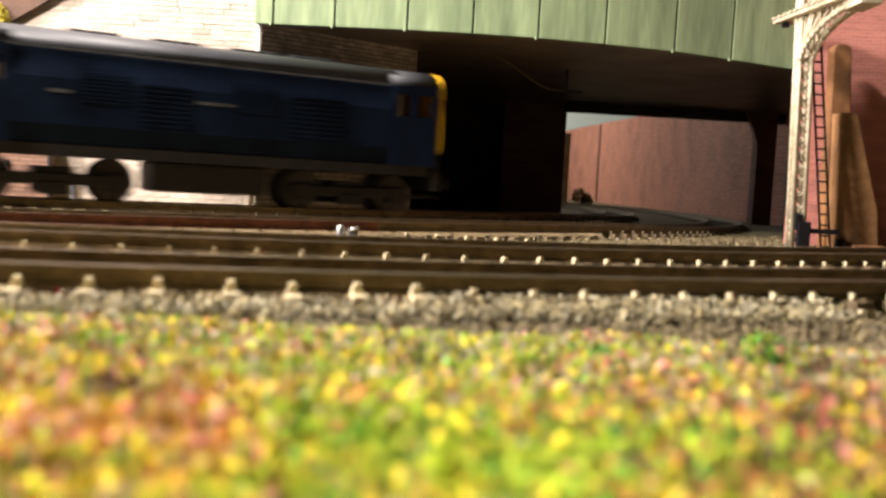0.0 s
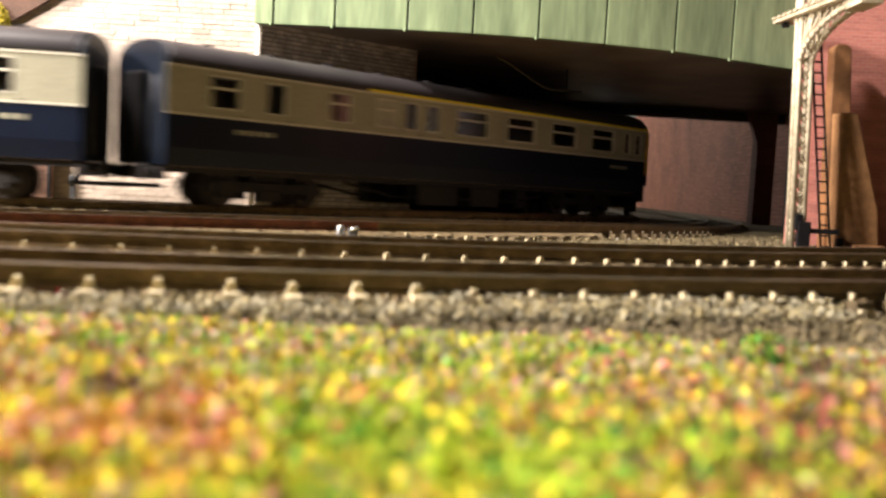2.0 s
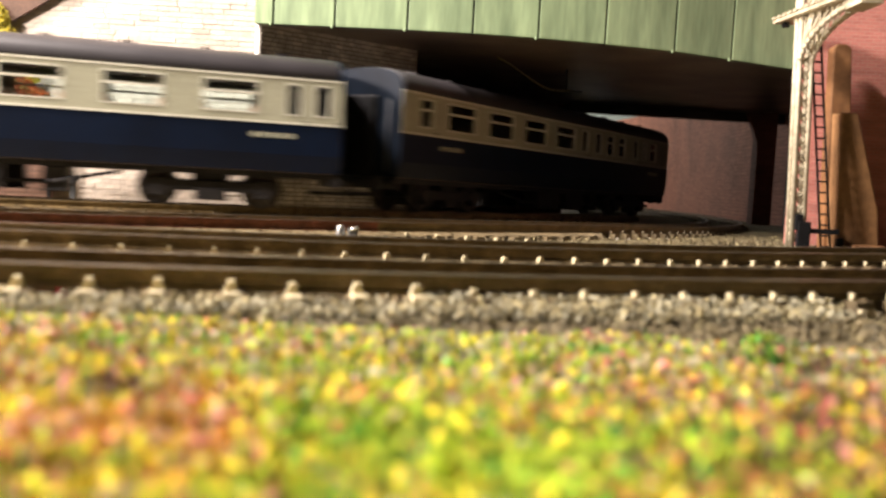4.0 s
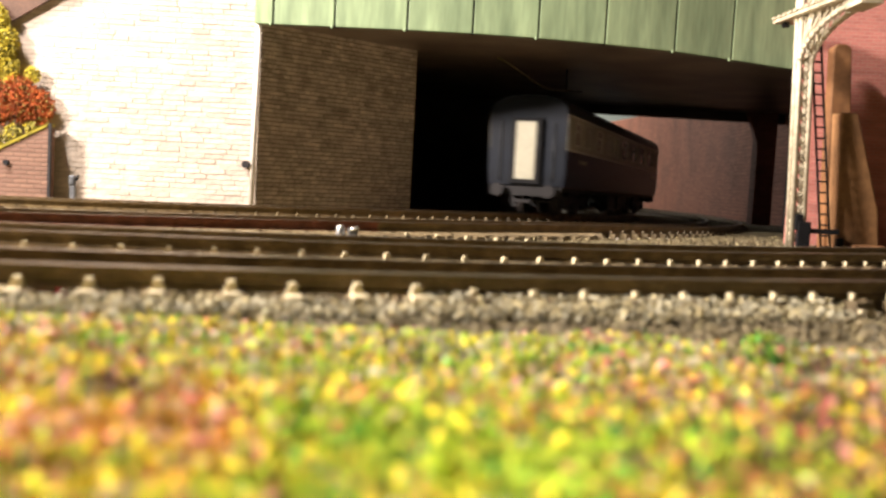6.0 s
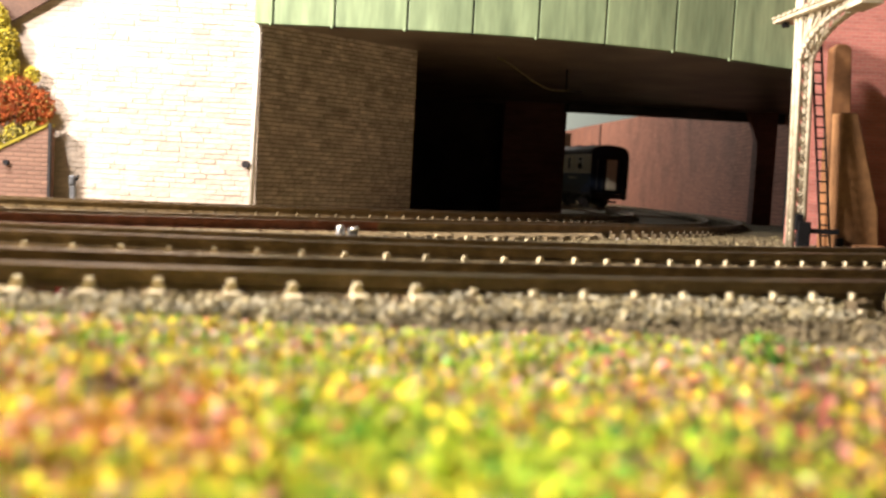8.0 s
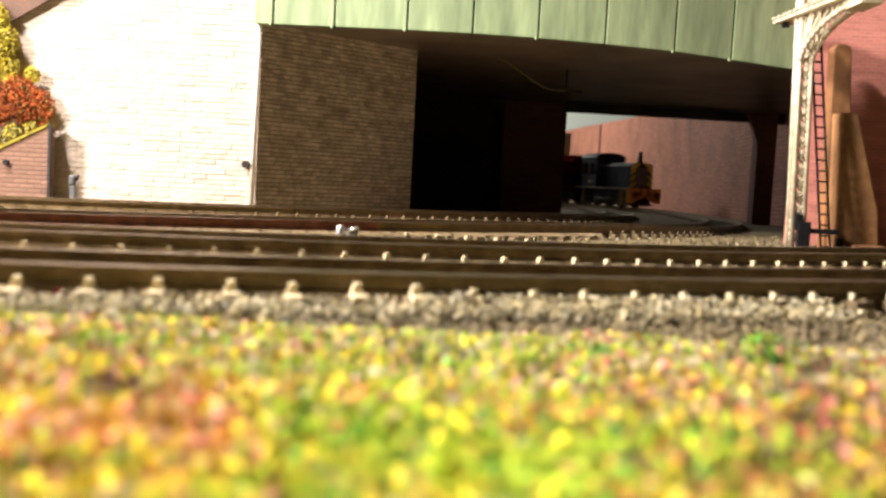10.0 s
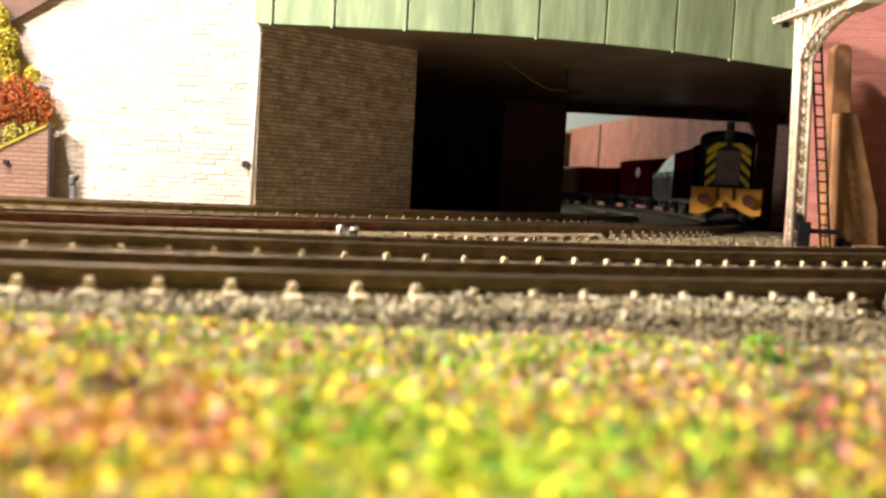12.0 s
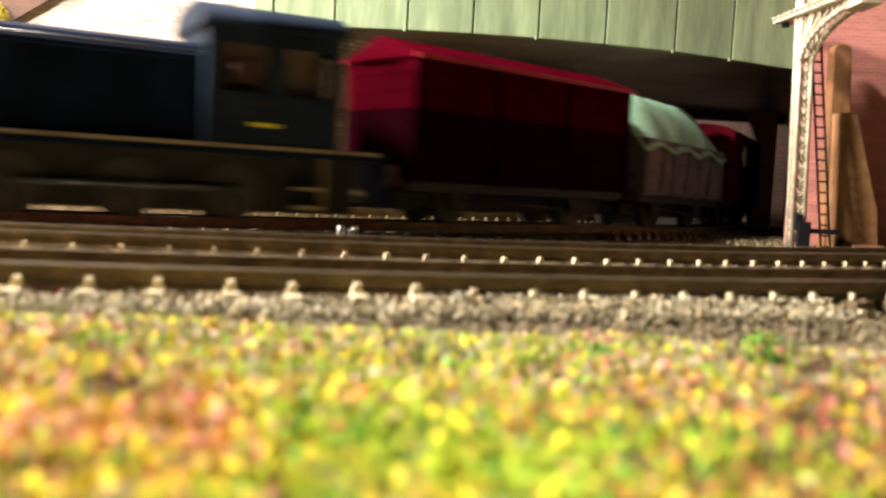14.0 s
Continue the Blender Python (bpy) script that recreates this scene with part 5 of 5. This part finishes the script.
def salt_wagon(label, m, length=98.0, gable=True, top=48.5, ridge=54.0, disc=False, m_roof=None, low=None):
    c = thing("goods_wagon", label, "goods wagon", "goods train wagons")
    wagon_base(c, length, length * 0.56)
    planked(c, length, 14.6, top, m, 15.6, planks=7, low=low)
    h = length / 2 + 1.0
    bm = bmesh.new()
    if gable:
        prism(bm, [(-16.6, top), (-16.6, top - 1.0), (16.6, top - 1.0), (16.6, top), (1.2, ridge), (-1.2, ridge)], -h, h)
        part("gable_roof", bm, m_roof or m, c, "pitched crimson roof", bevel=0.3)
        # eave strips in a brighter red: the light along the edge is painted
        bm = bmesh.new()
        for s in (-1, 1):
            a, b = sorted((s * 16.5, s * 17.1))
            box(bm, -h, h, a, b, top - 1.2, top + 0.1)
        part("eave", bm, M_CRIMSON_EDGE, c)
    else:
        prism(bm, [(y, z) for y, z in arch(16.3, top, ridge)], -h, h, smooth=True)
        part("arched_roof", bm, m_roof or M_ROOF, c, bevel=0.3)
    if disc:
        for s in (-1, 1):
            bm = bmesh.new()
            cyl(bm, (10, s * 15.6, 35), (10, s * 16.3, 35), 4.6, 20)
            part("disc_emblem", bm, M_GANG, c, "round cream disc on the side")
    return c


def open_wagon(label, m, length, sheet, top=34.5):
    c = thing("goods_wagon", label, "goods wagon", "goods train wagons")
    wagon_base(c, length, length * 0.52)
    planked(c, length, 14.6, top, m, 15.2, planks=5)
    h = length / 2
    bm = bmesh.new()
    box(bm, -h + 1.2, h - 1.2, -14, 14, 14.4, 15.4)
    part("floor", bm, M_INNER, c)
    if sheet:
        # tented tarpaulin: ridge along x, falling at both ends, wrinkled hem
        bm = bmesh.new()
        nx, ny = 24, 16
        rows = []
        for i in range(nx + 1):
            u = i / nx
            x = -h - 1.5 + (length + 3) * u
            end = min(1.0, min(u, 1 - u) * 5.5)
            row = []
            for j in range(ny + 1):
                v = -1 + 2 * j / ny
                ridge = top + 17.0 * (0.35 + 0.65 * end ** 0.7)
                hem = top - 3.5 + 1.1 * math.sin(u * 21 + v * 3) * abs(v)
                z = hem + (ridge - hem) * (1 - abs(v) ** 1.7) + 0.5 * noise.noise(Vector((x * 0.16, v * 4, 1.3)))
                row.append(bm.verts.new(Vector((x, v * 16.2, z)) * M))
            rows.append(row)
        for i in range(nx):
            for j in range(ny):
                bm.faces.new((rows[i][j], rows[i + 1][j], rows[i + 1][j + 1], rows[i][j + 1])).smooth = True
        o = part("tarpaulin", bm, M_SHEET, c, "pale green tented tarpaulin")
        md = o.modifiers.new("thick", "SOLIDIFY")
        md.thickness = 0.4 * M
        for x in (-h * 0.6, 0, h * 0.6):
            for s in (-1, 1):
                bm = bmesh.new()
                cyl(bm, (x, s * 16.0, top - 3), (x + 1.5, s * 15.6, 16), 0.25, 5)
                part("sheet_tie", bm, M_TWIG, c)
    return c


# rear of the coach first, front last
W_A = [(-117, -106, "two"), (-96, -88, "plain"), (-70, -60, "two"), (-48, -38, "frost"), (-34, -27, "plain"), (-22.5, -15.5, "plain"),
       (-6, 13, "big"), (25, 44, "big"), (55.5, 74, "big"), (86, 104, "big"), (113, 118, "plain"), (122.5, 128, "plain")]
W_B = [(-121, -113, "two"), (-103, -83, "big"), (-73, -53, "big"), (-43, -23, "big"), (-13, 7, "big"), (14, 21.5, "plain"), (30, 37, "plain"),
       (43.5, 53, "two"), (58.5, 68, "two"), (79, 86, "plain"), (91, 98, "frost"), (102.5, 113, "two")]

loco = diesel("weathered dark blue diesel locomotive with full yellow ends")
coach_first = coach("blue and grey coach with a yellow first-class stripe", W_A, (-52, 132))
coach_mid = coach("blue and grey corridor coach with faded orange seats", W_B, None)
coach_last = coach("blue and grey coach with a cream gangway end board", W_A, None, True)
pug = shunter("small dark blue diesel shunter with wasp-striped nose")
wagon_a = salt_wagon("crimson gable-roofed wagon coupled behind the shunter", M_CRIMSON, 94.0, low=M_LOW_MAROON)
wagon_b = open_wagon("grey planked open wagon under a green tarpaulin", M_WAGON_GREY, 76.0, True)
wagon_c = salt_wagon("dark maroon van with an arched roof and round emblem", M_MAROON, 80.0, False, 42.0, 47.5, True, M_MAROON)
wagon_d = open_wagon("deep crimson open wagon with planked sides", M_CRIMSON, 76.0, False, 40.0)
wagon_e = salt_wagon("faded pink-grey planked van with an arched roof", M_PINKGREY, 78.0, False, 38.0, 42.0, False)
wagon_f = open_wagon("low grey open wagon at the train's end", M_WAGON_GREY, 76.0, False, 30.0)
# ---- motion ----
def ride(line, s, half, back=False):
    """The pose of a vehicle whose wheels, half a wheelbase either side of s, sit on the line."""
    a, b = line.at(s - half)[0], line.at(s + half)[0]
    m = (a + b) / 2
    za, zb = fall(a.x), fall(b.x)
    nose = math.degrees(math.atan2(zb - za, 2 * half)) * (1 if back else -1)
    return pose(m.x * M, m.y * M, (za + zb) / 2 * M, 0, nose, math.degrees(math.atan2(b.y - a.y, b.x - a.x)) + (180 if back else 0))


EXPRESS_T = (0.0, 0.5, 1.0, 2.0, 3.0, 4.2, 5.3, 5.9, 6.5, 7.5, 8.2, 14.0)
EXPRESS_S = (203, 288, 376, 546, 718, 932, 1131, 1241, 1340, 1519, 1660, 2735)
GOODS_T = (0.0, 10.3, 10.5, 11.1, 11.5, 11.7, 11.9, 12.1, 12.3, 12.6, 13.0, 13.4, 14.0)
GOODS_S = (2790, 884, 844, 724, 654, 624, 587, 545, 510, 449, 363, 294, 180)


def express_at(t):
    return float(np.interp(t, EXPRESS_T, EXPRESS_S))


def goods_at(t):
    return float(np.interp(t, GOODS_T, GOODS_S))


def motions():
    times = [i * 0.1 for i in range(141)]
    for ob, c, half in ((loco, 0, 50), (coach_first, -237, 90), (coach_mid, -510, 90), (coach_last, -783, 90)):
        walk(ob, [(t, ride(LINE_BACK, c + express_at(t), half)) for t in times])
    s = 60.0
    for ob, long, half in ((pug, 115, 25), (wagon_a, 94, 26), (wagon_b, 76, 20), (wagon_c, 80, 22), (wagon_d, 76, 20), (wagon_e, 78, 22), (wagon_f, 76, 20)):
        if ob is not pug:
            s += long / 2 + 5
        walk(ob, [(t, ride(LINE_FRONT, goods_at(t) + s, half, True)) for t in times])
        s += long / 2 + 5
    # wheels roll with the trains, one row for each thirtieth of a second
    for w in WHEELS:
        top = w.parent
        while top.parent:
            top = top.parent
        way = express_at if top in (loco, coach_first, coach_mid, coach_last) else (lambda t: -goods_at(t))
        r, at = w["radius"], w.location.copy()
        rows = []
        for i in range(0, 421):
            t = i / 30
            rows.append((t, Matrix.Translation(at) @ pose(0, 0, 0, 0, math.degrees(way(t) / r) % 360, 0)))
        walk(w, rows)


build_courses()
motions()
